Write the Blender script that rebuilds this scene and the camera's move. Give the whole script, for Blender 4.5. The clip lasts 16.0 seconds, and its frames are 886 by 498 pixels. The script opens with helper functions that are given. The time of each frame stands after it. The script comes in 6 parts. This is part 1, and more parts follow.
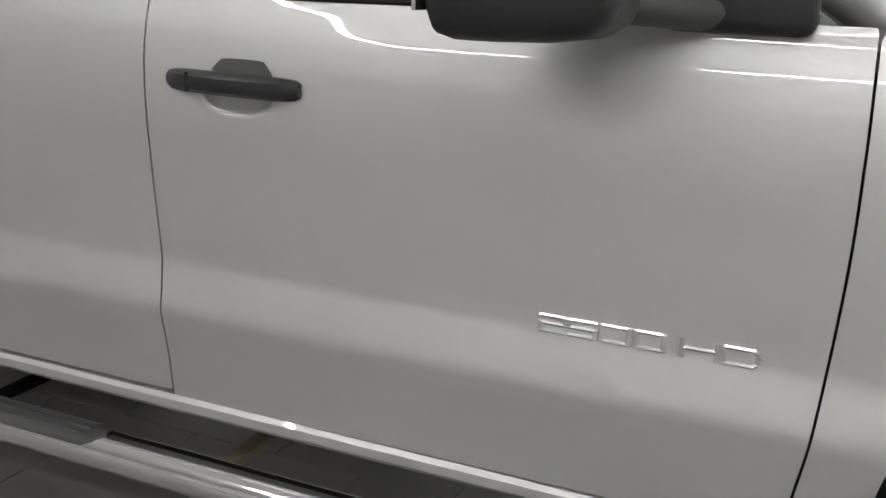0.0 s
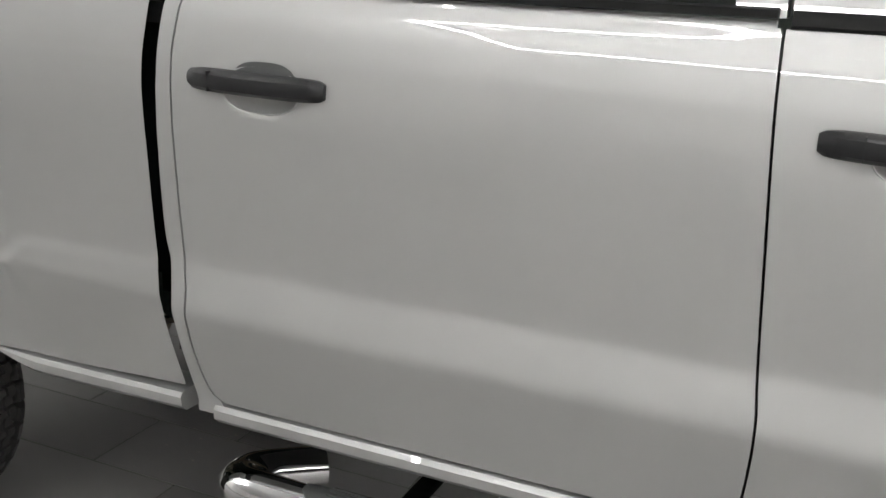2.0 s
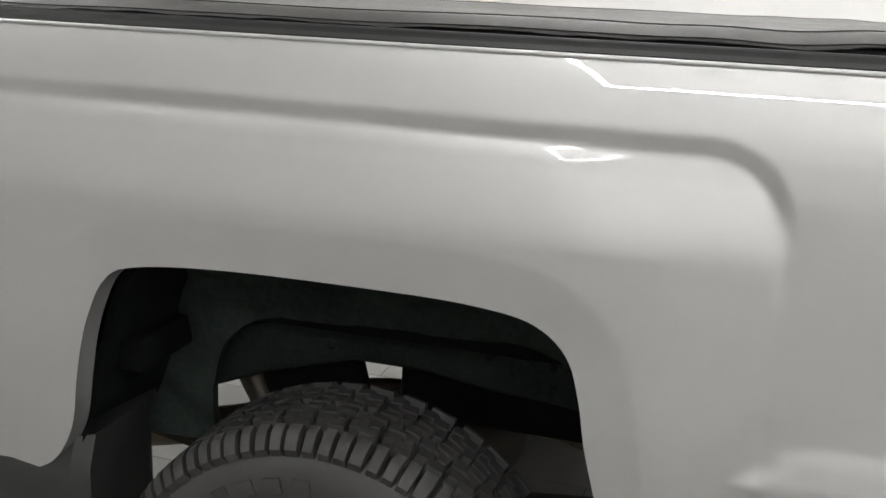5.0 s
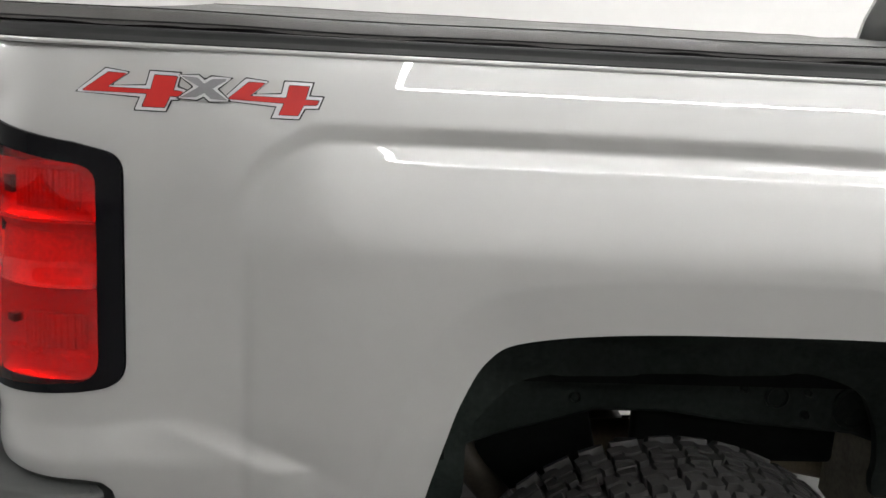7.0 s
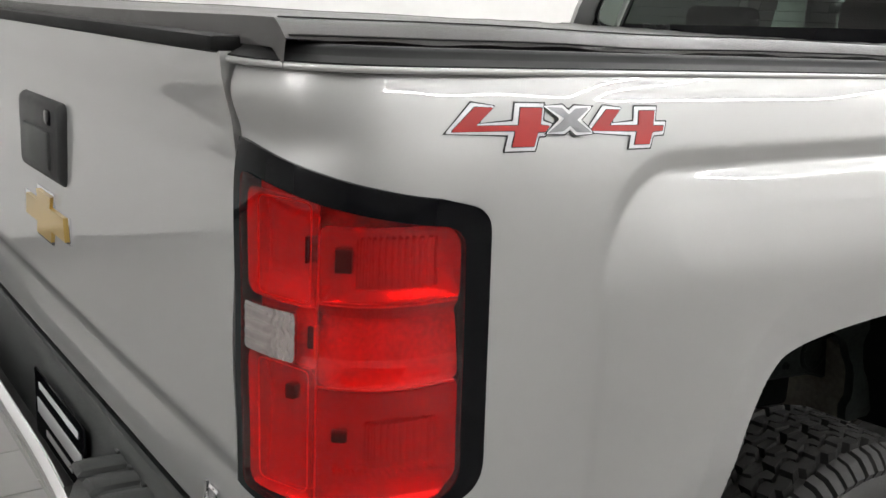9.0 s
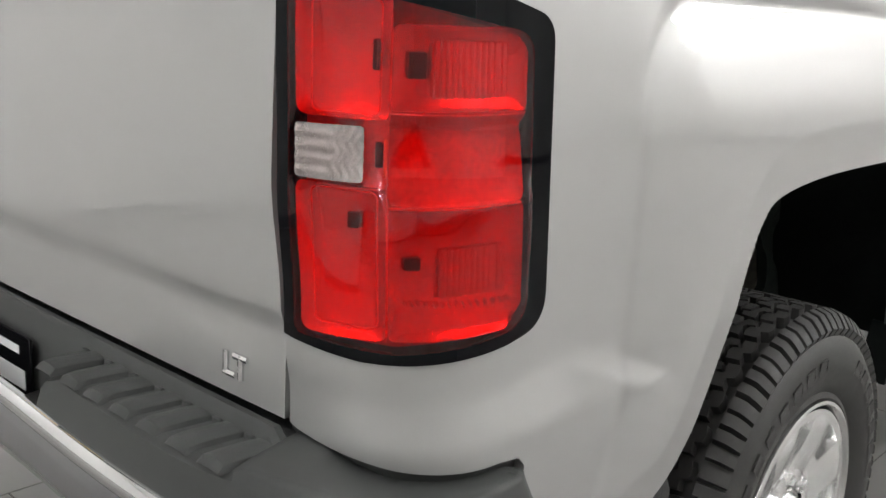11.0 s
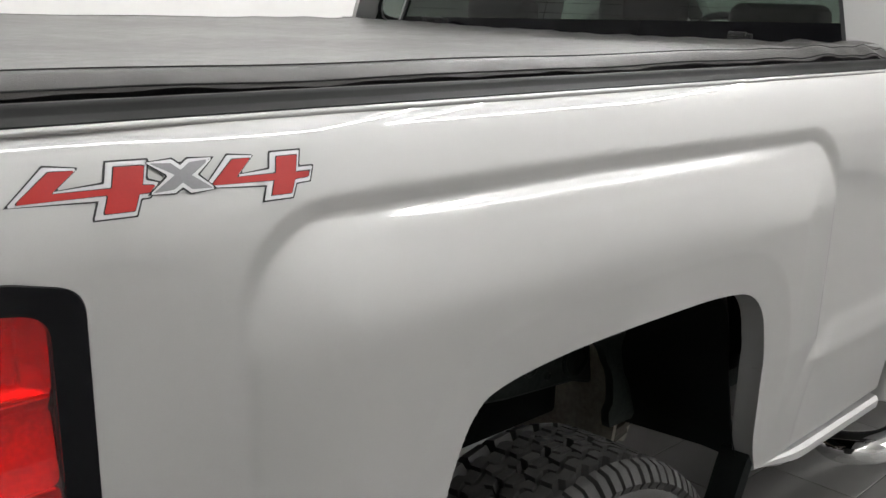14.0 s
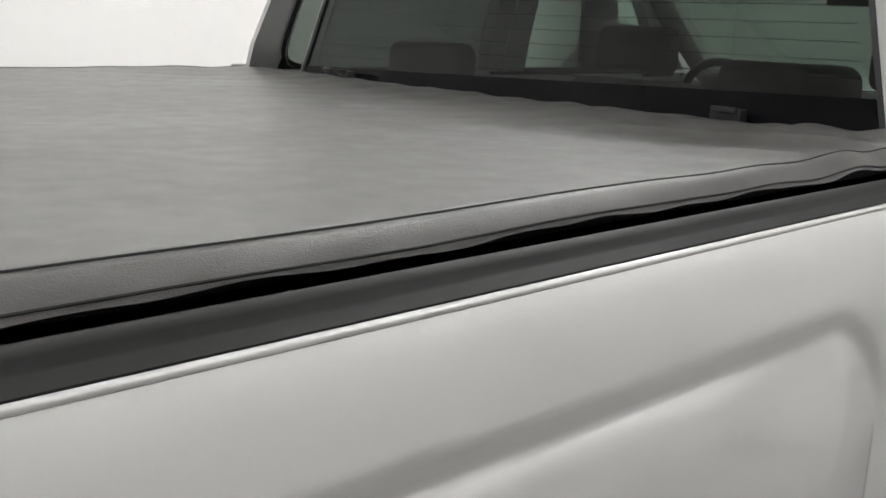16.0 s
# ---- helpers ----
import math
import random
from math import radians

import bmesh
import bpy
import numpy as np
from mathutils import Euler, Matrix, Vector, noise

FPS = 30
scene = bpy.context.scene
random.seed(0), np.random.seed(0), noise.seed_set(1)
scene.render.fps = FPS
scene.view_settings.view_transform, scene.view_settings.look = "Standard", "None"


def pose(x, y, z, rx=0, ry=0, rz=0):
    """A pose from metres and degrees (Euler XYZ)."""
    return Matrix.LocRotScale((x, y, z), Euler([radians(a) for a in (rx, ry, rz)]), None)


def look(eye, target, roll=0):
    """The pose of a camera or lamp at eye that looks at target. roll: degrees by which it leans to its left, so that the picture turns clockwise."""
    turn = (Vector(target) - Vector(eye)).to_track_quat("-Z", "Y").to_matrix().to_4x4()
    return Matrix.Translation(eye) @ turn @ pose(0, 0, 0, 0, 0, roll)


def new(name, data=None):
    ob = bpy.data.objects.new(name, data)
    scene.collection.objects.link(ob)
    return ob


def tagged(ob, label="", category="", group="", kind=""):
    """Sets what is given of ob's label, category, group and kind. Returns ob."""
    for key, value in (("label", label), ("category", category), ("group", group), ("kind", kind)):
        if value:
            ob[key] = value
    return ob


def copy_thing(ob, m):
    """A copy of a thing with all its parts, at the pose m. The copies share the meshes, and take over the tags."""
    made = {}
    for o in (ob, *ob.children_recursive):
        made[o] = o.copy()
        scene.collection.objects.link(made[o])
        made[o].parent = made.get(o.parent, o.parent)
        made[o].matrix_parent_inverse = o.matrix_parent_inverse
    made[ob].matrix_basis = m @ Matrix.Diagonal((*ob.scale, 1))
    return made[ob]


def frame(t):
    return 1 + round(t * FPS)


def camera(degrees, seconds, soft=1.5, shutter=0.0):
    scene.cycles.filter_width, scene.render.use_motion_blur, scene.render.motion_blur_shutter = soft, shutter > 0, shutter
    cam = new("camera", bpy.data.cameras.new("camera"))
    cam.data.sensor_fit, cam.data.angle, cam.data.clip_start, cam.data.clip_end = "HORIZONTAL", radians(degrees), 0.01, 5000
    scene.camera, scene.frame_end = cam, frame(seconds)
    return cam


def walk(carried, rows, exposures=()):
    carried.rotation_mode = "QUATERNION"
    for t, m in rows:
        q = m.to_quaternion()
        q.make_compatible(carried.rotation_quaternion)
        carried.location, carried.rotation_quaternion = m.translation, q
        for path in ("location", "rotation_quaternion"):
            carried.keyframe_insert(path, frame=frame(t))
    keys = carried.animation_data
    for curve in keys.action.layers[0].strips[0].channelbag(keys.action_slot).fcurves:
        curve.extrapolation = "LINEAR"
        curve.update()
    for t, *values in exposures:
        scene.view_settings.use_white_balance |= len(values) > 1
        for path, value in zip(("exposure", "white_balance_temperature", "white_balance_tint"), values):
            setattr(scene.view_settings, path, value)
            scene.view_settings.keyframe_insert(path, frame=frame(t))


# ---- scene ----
cam = camera(49.0, 16.0)
PATH = [
    (0, (3.248, -1.454, 1.478), (2.469, 0.305, 0.928), 1.8),
    (0.5, (2.991, -1.442, 1.486), (2.196, 0.310, 0.937), 2.2),
    (1, (2.721, -1.440, 1.486), (1.946, 0.319, 0.933), 2.7),
    (1.5, (2.441, -1.443, 1.485), (1.670, 0.317, 0.931), 2.6),
    (2, (2.132, -1.446, 1.491), (1.370, 0.314, 0.925), 2.5),
    (2.5, (1.836, -1.425, 1.491), (1.081, 0.339, 0.928), 2.6),
    (3, (1.578, -1.406, 1.494), (0.836, 0.362, 0.925), 2.6),
    (3.5, (1.301, -1.408, 1.512), (0.592, 0.375, 0.949), 3.1),
    (4, (1.023, -1.388, 1.502), (0.390, 0.428, 0.955), 3.4),
    (4.5, (0.709, -1.327, 1.488), (0.129, 0.515, 0.967), 2.9),
    (5, (0.441, -1.317, 1.488), (-0.093, 0.541, 0.976), 2.6),
    (7.3, (-0.817, -1.256, 1.476), (-0.509, 0.662, 1.002), 3.4),
    (7.5, (-0.922, -1.220, 1.482), (-0.515, 0.676, 0.995), 3.6),
    (8, (-1.152, -1.034, 1.475), (-0.495, 0.784, 0.961), 3.8),
    (8.5, (-1.393, -0.908, 1.464), (-0.427, 0.774, 0.975), 3.8),
    (8.7, (-1.492, -0.857, 1.468), (-0.445, 0.779, 0.988), 3.5),
    (11, (-1.753, -0.603, 1.272), (-0.311, 0.702, 0.806), 2.7),
    (11.5, (-1.742, -0.629, 1.176), (-0.288, 0.649, 0.671), 3.2),
    (12, (-1.710, -0.681, 1.183), (-0.284, 0.591, 0.593), 3.3),
    (12.5, (-1.676, -0.801, 1.286), (-0.276, 0.479, 0.652), 3.2),
    (13, (-1.588, -0.873, 1.426), (-0.211, 0.424, 0.778), 3.0),
    (13.5, (-1.450, -0.874, 1.508), (-0.098, 0.467, 0.899), 2.2),
    (14, (-1.317, -0.824, 1.531), (0.046, 0.553, 1.033), 1.7),
    (14.5, (-1.144, -0.714, 1.544), (0.217, 0.678, 1.089), 1.8),
    (15, (-0.996, -0.635, 1.573), (0.362, 0.761, 1.118), 1.9),
    (15.5, (-0.750, -0.556, 1.597), (0.594, 0.855, 1.134), 2.0),
    (16, (-0.540, -0.443, 1.595), (0.804, 0.967, 1.143), 2.2),
]
walk(cam, [(t, look(eye, target, roll)) for t, eye, target, roll in PATH],
     [(0, 0.18), (1.5, 0.30), (3.0, 0.52), (4.0, 0.60), (5.2, 0.56), (7.5, 0.48), (8.5, 0.44), (11, 0.72), (12, 1.16), (12.5, 1.17), (13.0, 0.99), (13.5, 0.66), (14, 0.38), (14.5, 0.30), (16, 0.30)])

# ---- light: white showroom, ceiling LED outlines ----
world = bpy.data.worlds.new("world")
world.use_nodes = True
world.node_tree.nodes["Background"].inputs[0].default_value = (0.8, 0.83, 0.85, 1)
world.node_tree.nodes["Background"].inputs[1].default_value = 0.15
scene.world = world
scene.view_settings.exposure = 0.0
LED_POWER = 43.0


# ---- materials ----
def mat(name, color, rough=0.5, metal=0.0, coat=0.0, coat_rough=0.03, noise_scale=0.0, noise_amount=0.0, bump=0.0,
        bump_scale=200.0, rough_var=0.0, spec=0.5):
    m = bpy.data.materials.new(name)
    m.use_nodes = True
    nt = m.node_tree
    p = nt.nodes["Principled BSDF"]
    p.inputs["Base Color"].default_value = (*color, 1)
    p.inputs["Roughness"].default_value = rough
    p.inputs["Metallic"].default_value = metal
    p.inputs["Coat Weight"].default_value = coat
    p.inputs["Coat Roughness"].default_value = coat_rough
    p.inputs["Specular IOR Level"].default_value = spec
    co = nt.nodes.new("ShaderNodeTexCoord")
    if noise_amount or rough_var:
        n1 = nt.nodes.new("ShaderNodeTexNoise")
        n1.inputs["Scale"].default_value = noise_scale
        n1.inputs["Detail"].default_value = 6
        nt.links.new(co.outputs["Object"], n1.inputs["Vector"])
        n2 = nt.nodes.new("ShaderNodeTexNoise")
        n2.inputs["Scale"].default_value = noise_scale * 9
        n2.inputs["Detail"].default_value = 4
        nt.links.new(co.outputs["Object"], n2.inputs["Vector"])
        add = nt.nodes.new("ShaderNodeMath")
        add.operation = "ADD"
        nt.links.new(n1.outputs["Fac"], add.inputs[0])
        nt.links.new(n2.outputs["Fac"], add.inputs[1])
        if noise_amount:
            ramp = nt.nodes.new("ShaderNodeMapRange")
            ramp.inputs[1].default_value, ramp.inputs[2].default_value = 0.6, 1.4
            ramp.inputs[3].default_value, ramp.inputs[4].default_value = 1 - noise_amount, 1 + noise_amount
            nt.links.new(add.outputs[0], ramp.inputs[0])
            mix = nt.nodes.new("ShaderNodeVectorMath")
            mix.operation = "MULTIPLY"
            mix.inputs[0].default_value = color
            nt.links.new(ramp.outputs[0], mix.inputs[1])
            nt.links.new(mix.outputs[0], p.inputs["Base Color"])
        if rough_var:
            rr = nt.nodes.new("ShaderNodeMapRange")
            rr.inputs[1].default_value, rr.inputs[2].default_value = 0.6, 1.4
            rr.inputs[3].default_value, rr.inputs[4].default_value = max(rough - rough_var, 0.02), rough + rough_var
            nt.links.new(add.outputs[0], rr.inputs[0])
            nt.links.new(rr.outputs[0], p.inputs["Roughness"])
    if bump:
        nb = nt.nodes.new("ShaderNodeTexNoise")
        nb.inputs["Scale"].default_value = bump_scale
        nb.inputs["Detail"].default_value = 3
        nt.links.new(co.outputs["Object"], nb.inputs["Vector"])
        b = nt.nodes.new("ShaderNodeBump")
        b.inputs["Strength"].default_value = bump
        b.inputs["Distance"].default_value = 0.002
        nt.links.new(nb.outputs["Fac"], b.inputs["Height"])
        nt.links.new(b.outputs[0], p.inputs["Normal"])
    return m


M_PAINT = mat("silver_paint", (0.485, 0.485, 0.477), 0.45, 0.6, 1.0, 0.01, 900, 0.03)
M_PAINT.node_tree.nodes["Principled BSDF"].inputs["Coat IOR"].default_value = 1.65
M_PAINT_DARK = mat("silver_paint_bumper", (0.36, 0.36, 0.38), 0.4, 0.8, 1.0, 0.03, 900, 0.03)
M_BLACK_PLASTIC = mat("black_plastic", (0.016, 0.016, 0.017), 0.45, 0, 0, 0.03, 40, 0.2, 0.25, 900, 0.08, spec=0.35)
M_GREY_PLASTIC = mat("grey_plastic", (0.052, 0.054, 0.053), 0.5, 0, 0, 0.03, 25, 0.15, 0.35, 1100, 0.08, spec=0.35)
M_GLOSS_BLACK = mat("gloss_black", (0.004, 0.004, 0.005), 0.04, 0, 0.0, spec=0.14)
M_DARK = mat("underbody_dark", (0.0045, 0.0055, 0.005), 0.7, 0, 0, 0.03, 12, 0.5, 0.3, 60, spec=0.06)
M_HOUSE = mat("wheelhouse_coat", (0.020, 0.026, 0.023), 0.6, 0, 0, 0.03, 9, 0.5, 0.3, 50, spec=0.12)
M_LINER = mat("wheel_liner", (0.007, 0.0085, 0.008), 0.6, 0, 0, 0.03, 8, 0.4, 0.2, 120, 0.1, spec=0.08)
M_RUSTY = mat("brown_steel", (0.20, 0.165, 0.115), 0.5, 0.5, 0, 0.03, 20, 0.35, 0.2, 150, 0.15)
M_CHROME = mat("chrome", (0.86, 0.86, 0.87), 0.05, 1.0)
M_ALLOY = mat("polished_alloy", (0.80, 0.80, 0.80), 0.17, 1.0, 0.3, 0.03, 60, 0.04)
M_BARREL_SHADE = mat("cast_alloy", (0.045, 0.045, 0.045), 0.45, 0.6, 0, 0.03, 80, 0.15)
M_RUBBER = mat("tyre_rubber", (0.030, 0.029, 0.0275), 0.62, 0, 0, 0.03, 30, 0.3, 0.3, 500, 0.1)
# rubber seals, and the painted shade in the tailgate and bumper gaps
M_SEAL_SHADE = mat("black_seal", (0.012, 0.012, 0.013), 0.5, 0, 0, 0.03, 60, 0.2)
M_VINYL = mat("vinyl_cover", (0.056, 0.053, 0.051), 0.38, 0, 0, 0.03, 3, 0.12, 0.25, 700, 0.07)
M_THREAD = mat("thread", (0.008, 0.008, 0.008), 0.8)
M_WALL = mat("white_wall", (0.72, 0.71, 0.695), 0.6, 0, 0, 0.03, 1.5, 0.02, 0.1, 60)
M_CEIL = mat("white_ceiling", (0.78, 0.78, 0.76), 0.8, 0, 0, 0.03, 1.2, 0.02)
M_BASE = mat("grey_baseboard", (0.12, 0.11, 0.11), 0.45, 0, 0, 0.03, 3, 0.1)
M_GROUT = mat("grout", (0.04, 0.038, 0.036), 0.9, 0, 0, 0.03, 30, 0.2)
M_INTERIOR = mat("dark_cloth", (0.03, 0.032, 0.032), 0.8, 0, 0, 0.03, 12, 0.15)
M_RED_IN = mat("lamp_reflector", (0.62, 0.04, 0.034), 0.3, 0.0, 0.5, 0.05, 22, 0.35, 0.3, 220)
M_RED_SHADED = mat("lamp_reflector_deep", (0.50, 0.022, 0.018), 0.3, 0.0, 0.5, 0.05, 90, 0.3, 0.6, 260)
M_CHAMBER = mat("chamber_reflector", (0.806, 0.140, 0.130), 0.2, 0.75, 0.4, 0.05, 60, 0.1, 0.15, 260)
M_AMBER = mat("amber_plastic", (0.9, 0.25, 0.03), 0.25, 0, 0.5)
M_BULB = mat("lamp_socket", (0.03, 0.006, 0.005), 0.4)
M_DECAL_BLACK = mat("decal_black", (0.012, 0.012, 0.013), 0.35)
M_DECAL_SILVER = mat("decal_silver", (0.62, 0.62, 0.63), 0.3, 0.5, 0.5, 0.05, 300, 0.05)
M_DECAL_GREY = mat("decal_grey", (0.26, 0.26, 0.27), 0.3, 0.5, 0.5, 0.05, 300, 0.08)
M_DECAL_RED = mat("decal_red", (0.46, 0.012, 0.009), 0.35, 0, 0.3, 0.04, 300, 0.06)
M_GOLD = mat("gold_emblem", (0.62, 0.42, 0.12), 0.3, 0.6, 0.5)
M_RAIL = mat("rail_plastic", (0.016, 0.016, 0.016), 0.55, 0, 0, 0.03, 20, 0.15, 0.03, 900, 0.04, spec=0.12)
M_POCKET = mat("pocket_plastic", (0.035, 0.037, 0.035), 0.5, 0, 0, 0.03, 25, 0.15, 0.35, 1100, 0.08)
M_FLAP = mat("flap_plastic", (0.020, 0.021, 0.020), 0.5, 0, 0, 0.03, 12, 0.15, 0.2, 700, 0.08)
M_SPRING = mat("spring_steel", (0.045, 0.037, 0.026), 0.5, 0.3, 0, 0.03, 20, 0.35)
M_BEIGE = mat("dusty_steel", (0.33, 0.305, 0.25), 0.6, 0.2, 0, 0.03, 10, 0.35, 0.2, 90)
M_LIGHT_PLASTIC = mat("light_plastic", (0.66, 0.65, 0.63), 0.4, 0, 0, 0.03, 20, 0.03)
M_REVERSE = mat("white_lens", (0.50, 0.43, 0.42), 0.2, 0.7, 1.0, 0.03, 70, 0.25)
M_HEADLINER = mat("grey_headliner", (0.3, 0.3, 0.29), 0.9, 0, 0, 0.03, 60, 0.05)
M_CRUMB = mat("dry_dirt", (0.35, 0.32, 0.27), 0.9, 0, 0, 0.03, 60, 0.2)
M_WHITE_INK = mat("white_ink", (0.75, 0.75, 0.75), 0.5)


def floor_material(joined=False):
    m = mat("floor_tile", (0.205, 0.198, 0.19), 0.30, 0, 0, 0.03, 1.3, 0.04, 0.03, 90)
    nt = m.node_tree
    p = nt.nodes["Principled BSDF"]
    link = p.inputs["Base Color"].links[0]
    src = link.from_socket
    info = nt.nodes.new("ShaderNodeNewGeometry" if joined else "ShaderNodeObjectInfo")
    mr = nt.nodes.new("ShaderNodeMapRange")
    mr.inputs[3].default_value, mr.inputs[4].default_value = 0.9, 1.08
    nt.links.new(info.outputs["Random Per Island" if joined else "Random"], mr.inputs[0])
    mul = nt.nodes.new("ShaderNodeVectorMath")
    mul.operation = "MULTIPLY"
    nt.links.new(src, mul.inputs[0])
    nt.links.new(mr.outputs[0], mul.inputs[1])
    nt.links.new(mul.outputs[0], p.inputs["Base Color"])
    return m


def glass_material(name, tint, rough=0.0, mixed=0.5):
    m = bpy.data.materials.new(name)
    m.use_nodes = True
    nt = m.node_tree
    nt.nodes.clear()
    out = nt.nodes.new("ShaderNodeOutputMaterial")
    tr = nt.nodes.new("ShaderNodeBsdfTransparent")
    tr.inputs[0].default_value = (*tint, 1)
    gl = nt.nodes.new("ShaderNodeBsdfGlossy")
    gl.inputs["Roughness"].default_value = rough
    gl.inputs["Color"].default_value = (0.95, 0.95, 0.95, 1)
    fr = nt.nodes.new("ShaderNodeLayerWeight")
    fr.inputs[0].default_value = 0.5
    pw = nt.nodes.new("ShaderNodeMath")
    pw.operation = "POWER"
    pw.inputs[1].default_value = 5.0
    nt.links.new(fr.outputs["Facing"], pw.inputs[0])
    sc = nt.nodes.new("ShaderNodeMath")
    sc.operation = "MULTIPLY_ADD"
    sc.inputs[1].default_value, sc.inputs[2].default_value = 0.9, 0.045
    nt.links.new(pw.outputs[0], sc.inputs[0])
    mix = nt.nodes.new("ShaderNodeMixShader")
    nt.links.new(sc.outputs[0], mix.inputs[0])
    nt.links.new(tr.outputs[0], mix.inputs[1])
    nt.links.new(gl.outputs[0], mix.inputs[2])
    nt.links.new(mix.outputs[0], out.inputs[0])
    return m


M_GLASS_DARK = glass_material("privacy_glass", (0.13, 0.155, 0.14))
M_GLASS_BACK = glass_material("rear_glass", (0.15, 0.175, 0.16))
M_GLASS_CLEAR = glass_material("green_glass", (0.55, 0.68, 0.6))
M_LENS_RED = glass_material("red_lens", (0.93, 0.03, 0.02), 0.01)
M_FLOOR = floor_material()
M_FLOOR_FAR = floor_material(True)


def led_material():
    m = bpy.data.materials.new("led_tube")
    m.use_nodes = True
    p = m.node_tree.nodes["Principled BSDF"]
    p.inputs["Base Color"].default_value = (0.9, 0.9, 0.9, 1)
    p.inputs["Emission Color"].default_value = (0.985, 0.985, 0.985, 1)
    p.inputs["Emission Strength"].default_value = LED_POWER
    return m


M_LED = led_material()


# ---- mesh helpers ----
def mesh_object(name, verts, faces, material, parent=None, label="", smooth=True):
    me = bpy.data.meshes.new(name)
    me.from_pydata([tuple(map(float, v)) for v in verts], [], [tuple(map(int, f)) for f in faces])
    me.update()
    if smooth:
        me.polygons.foreach_set("use_smooth", [True] * len(me.polygons))
    me.materials.append(material)
    ob = new(name, me)
    ob.parent = parent
    if label:
        tagged(ob, label)
    return ob


def part(name, bm, material, parent, label="", smooth=False):
    me = bpy.data.meshes.new(name)
    bmesh.ops.recalc_face_normals(bm, faces=bm.faces)
    bm.to_mesh(me)
    bm.free()
    if smooth:
        me.polygons.foreach_set("use_smooth", [True] * len(me.polygons))
        me.set_sharp_from_angle(angle=radians(38))
    me.materials.append(material)
    ob = new(name, me)
    ob.parent = parent
    if label:
        tagged(ob, label)
    return ob


def thing(name, label, category, group="", kind="", at=(0, 0, 0)):
    e = new(name)
    e.location = at
    e.empty_display_size = 0.1
    return tagged(e, label, category, group, kind)


def add_box(bm, lo, hi, bevel=0.0, seg=2, turn=None):
    """A bevelled box between two corners, turned about its middle by turn."""
    lo, hi = Vector(lo), Vector(hi)
    mid, size = (lo + hi) / 2, hi - lo
    m = Matrix.Translation(mid) @ (turn if turn else Matrix()) @ Matrix.Diagonal((*size, 1))
    r = bmesh.ops.create_cube(bm, size=1.0, matrix=m)
    if bevel:
        vs = set(r["verts"])
        es = [e for e in bm.edges if e.verts[0] in vs and e.verts[1] in vs]
        bmesh.ops.bevel(bm, geom=es, offset=bevel, segments=seg, profile=0.5, affect="EDGES")


def box_part(name, lo, hi, material, parent, bevel=0.004, seg=2, turn=None, label=""):
    bm = bmesh.new()
    add_box(bm, lo, hi, bevel, seg, turn)
    return part(name, bm, material, parent, label, True)


def smooth_curve(pts, n):
    """Centripetal-free Catmull-Rom through control points, n samples a span."""
    pts = [np.array(p, float) for p in pts]
    ext = [2 * pts[0] - pts[1], *pts, 2 * pts[-1] - pts[-2]]
    out = []
    for i in range(1, len(ext) - 2):
        p0, p1, p2, p3 = ext[i - 1:i + 3]
        for k in range(n):
            t = k / n
            out.append(0.5 * (2 * p1 + (p2 - p0) * t + (2 * p0 - 5 * p1 + 4 * p2 - p3) * t * t + (3 * p1 - p0 - 3 * p2 + p3) * t ** 3))
    out.append(pts[-1])
    return np.array(out)


def sweep(bm, path, section, closed=True, up=(0, 0, 1), cap=True, scale=None):
    """Sweeps a section (points of side and height) along a path."""
    path = [Vector(p) for p in path]
    rings = []
    for i, p in enumerate(path):
        d = (path[min(i + 1, len(path) - 1)] - path[max(i - 1, 0)]).normalized()
        side = d.cross(Vector(up)).normalized()
        top = side.cross(d).normalized()
        k = scale[i] if scale is not None else 1
        rings.append([bm.verts.new(p + side * a * k + top * b * k) for a, b in section])
    n = len(section)
    for a, b in zip(rings, rings[1:]):
        for j in range(n if closed else n - 1):
            bm.faces.new((a[j], a[(j + 1) % n], b[(j + 1) % n], b[j]))
    if cap and closed:
        bm.faces.new(rings[0][::-1])
        bm.faces.new(rings[-1])


def circle(r, n=16, rx=1.0, ry=1.0):
    return [(r * rx * math.cos(2 * math.pi * i / n), r * ry * math.sin(2 * math.pi * i / n)) for i in range(n)]


def lathe(bm, profile, n=64, close=False):
    """Turns a profile (radius, depth along y) about the y axis."""
    rings = []
    for k in range(n):
        a = 2 * math.pi * k / n
        rings.append([bm.verts.new((r * math.cos(a), y, r * math.sin(a))) for r, y in profile])
    m = len(profile)
    for k in range(n):
        a, b = rings[k], rings[(k + 1) % n]
        for j in range(m if close else m - 1):
            bm.faces.new((a[j], a[(j + 1) % m], b[(j + 1) % m], b[j]))


def ramp(x, a, b):
    t = np.clip((np.asarray(x, float) - a) / (b - a), 0, 1)
    return t * t * (3 - 2 * t)


def profile_of(points, blur=0.008):
    """A smooth function through (height, out) pairs."""
    pts = sorted(points)
    zs = np.arange(0.4, 2.2, 0.001)
    vals = np.interp(zs, [p[0] for p in pts], [p[1] for p in pts])
    k = int(blur / 0.001)
    ker = np.hanning(2 * k + 3)
    ker /= ker.sum()
    vals = np.convolve(np.pad(vals, k + 1, mode="edge"), ker, mode="valid")
    return lambda z: np.interp(z, zs, vals)


def resample(poly, step):
    poly = np.asarray(poly, float)
    seg = np.hypot(*np.diff(poly, axis=0).T)
    s = np.concatenate([[0], np.cumsum(seg)])
    q = np.linspace(0, s[-1], max(int(s[-1] / step), 2))
    return np.stack([np.interp(q, s, poly[:, 0]), np.interp(q, s, poly[:, 1])], 1)


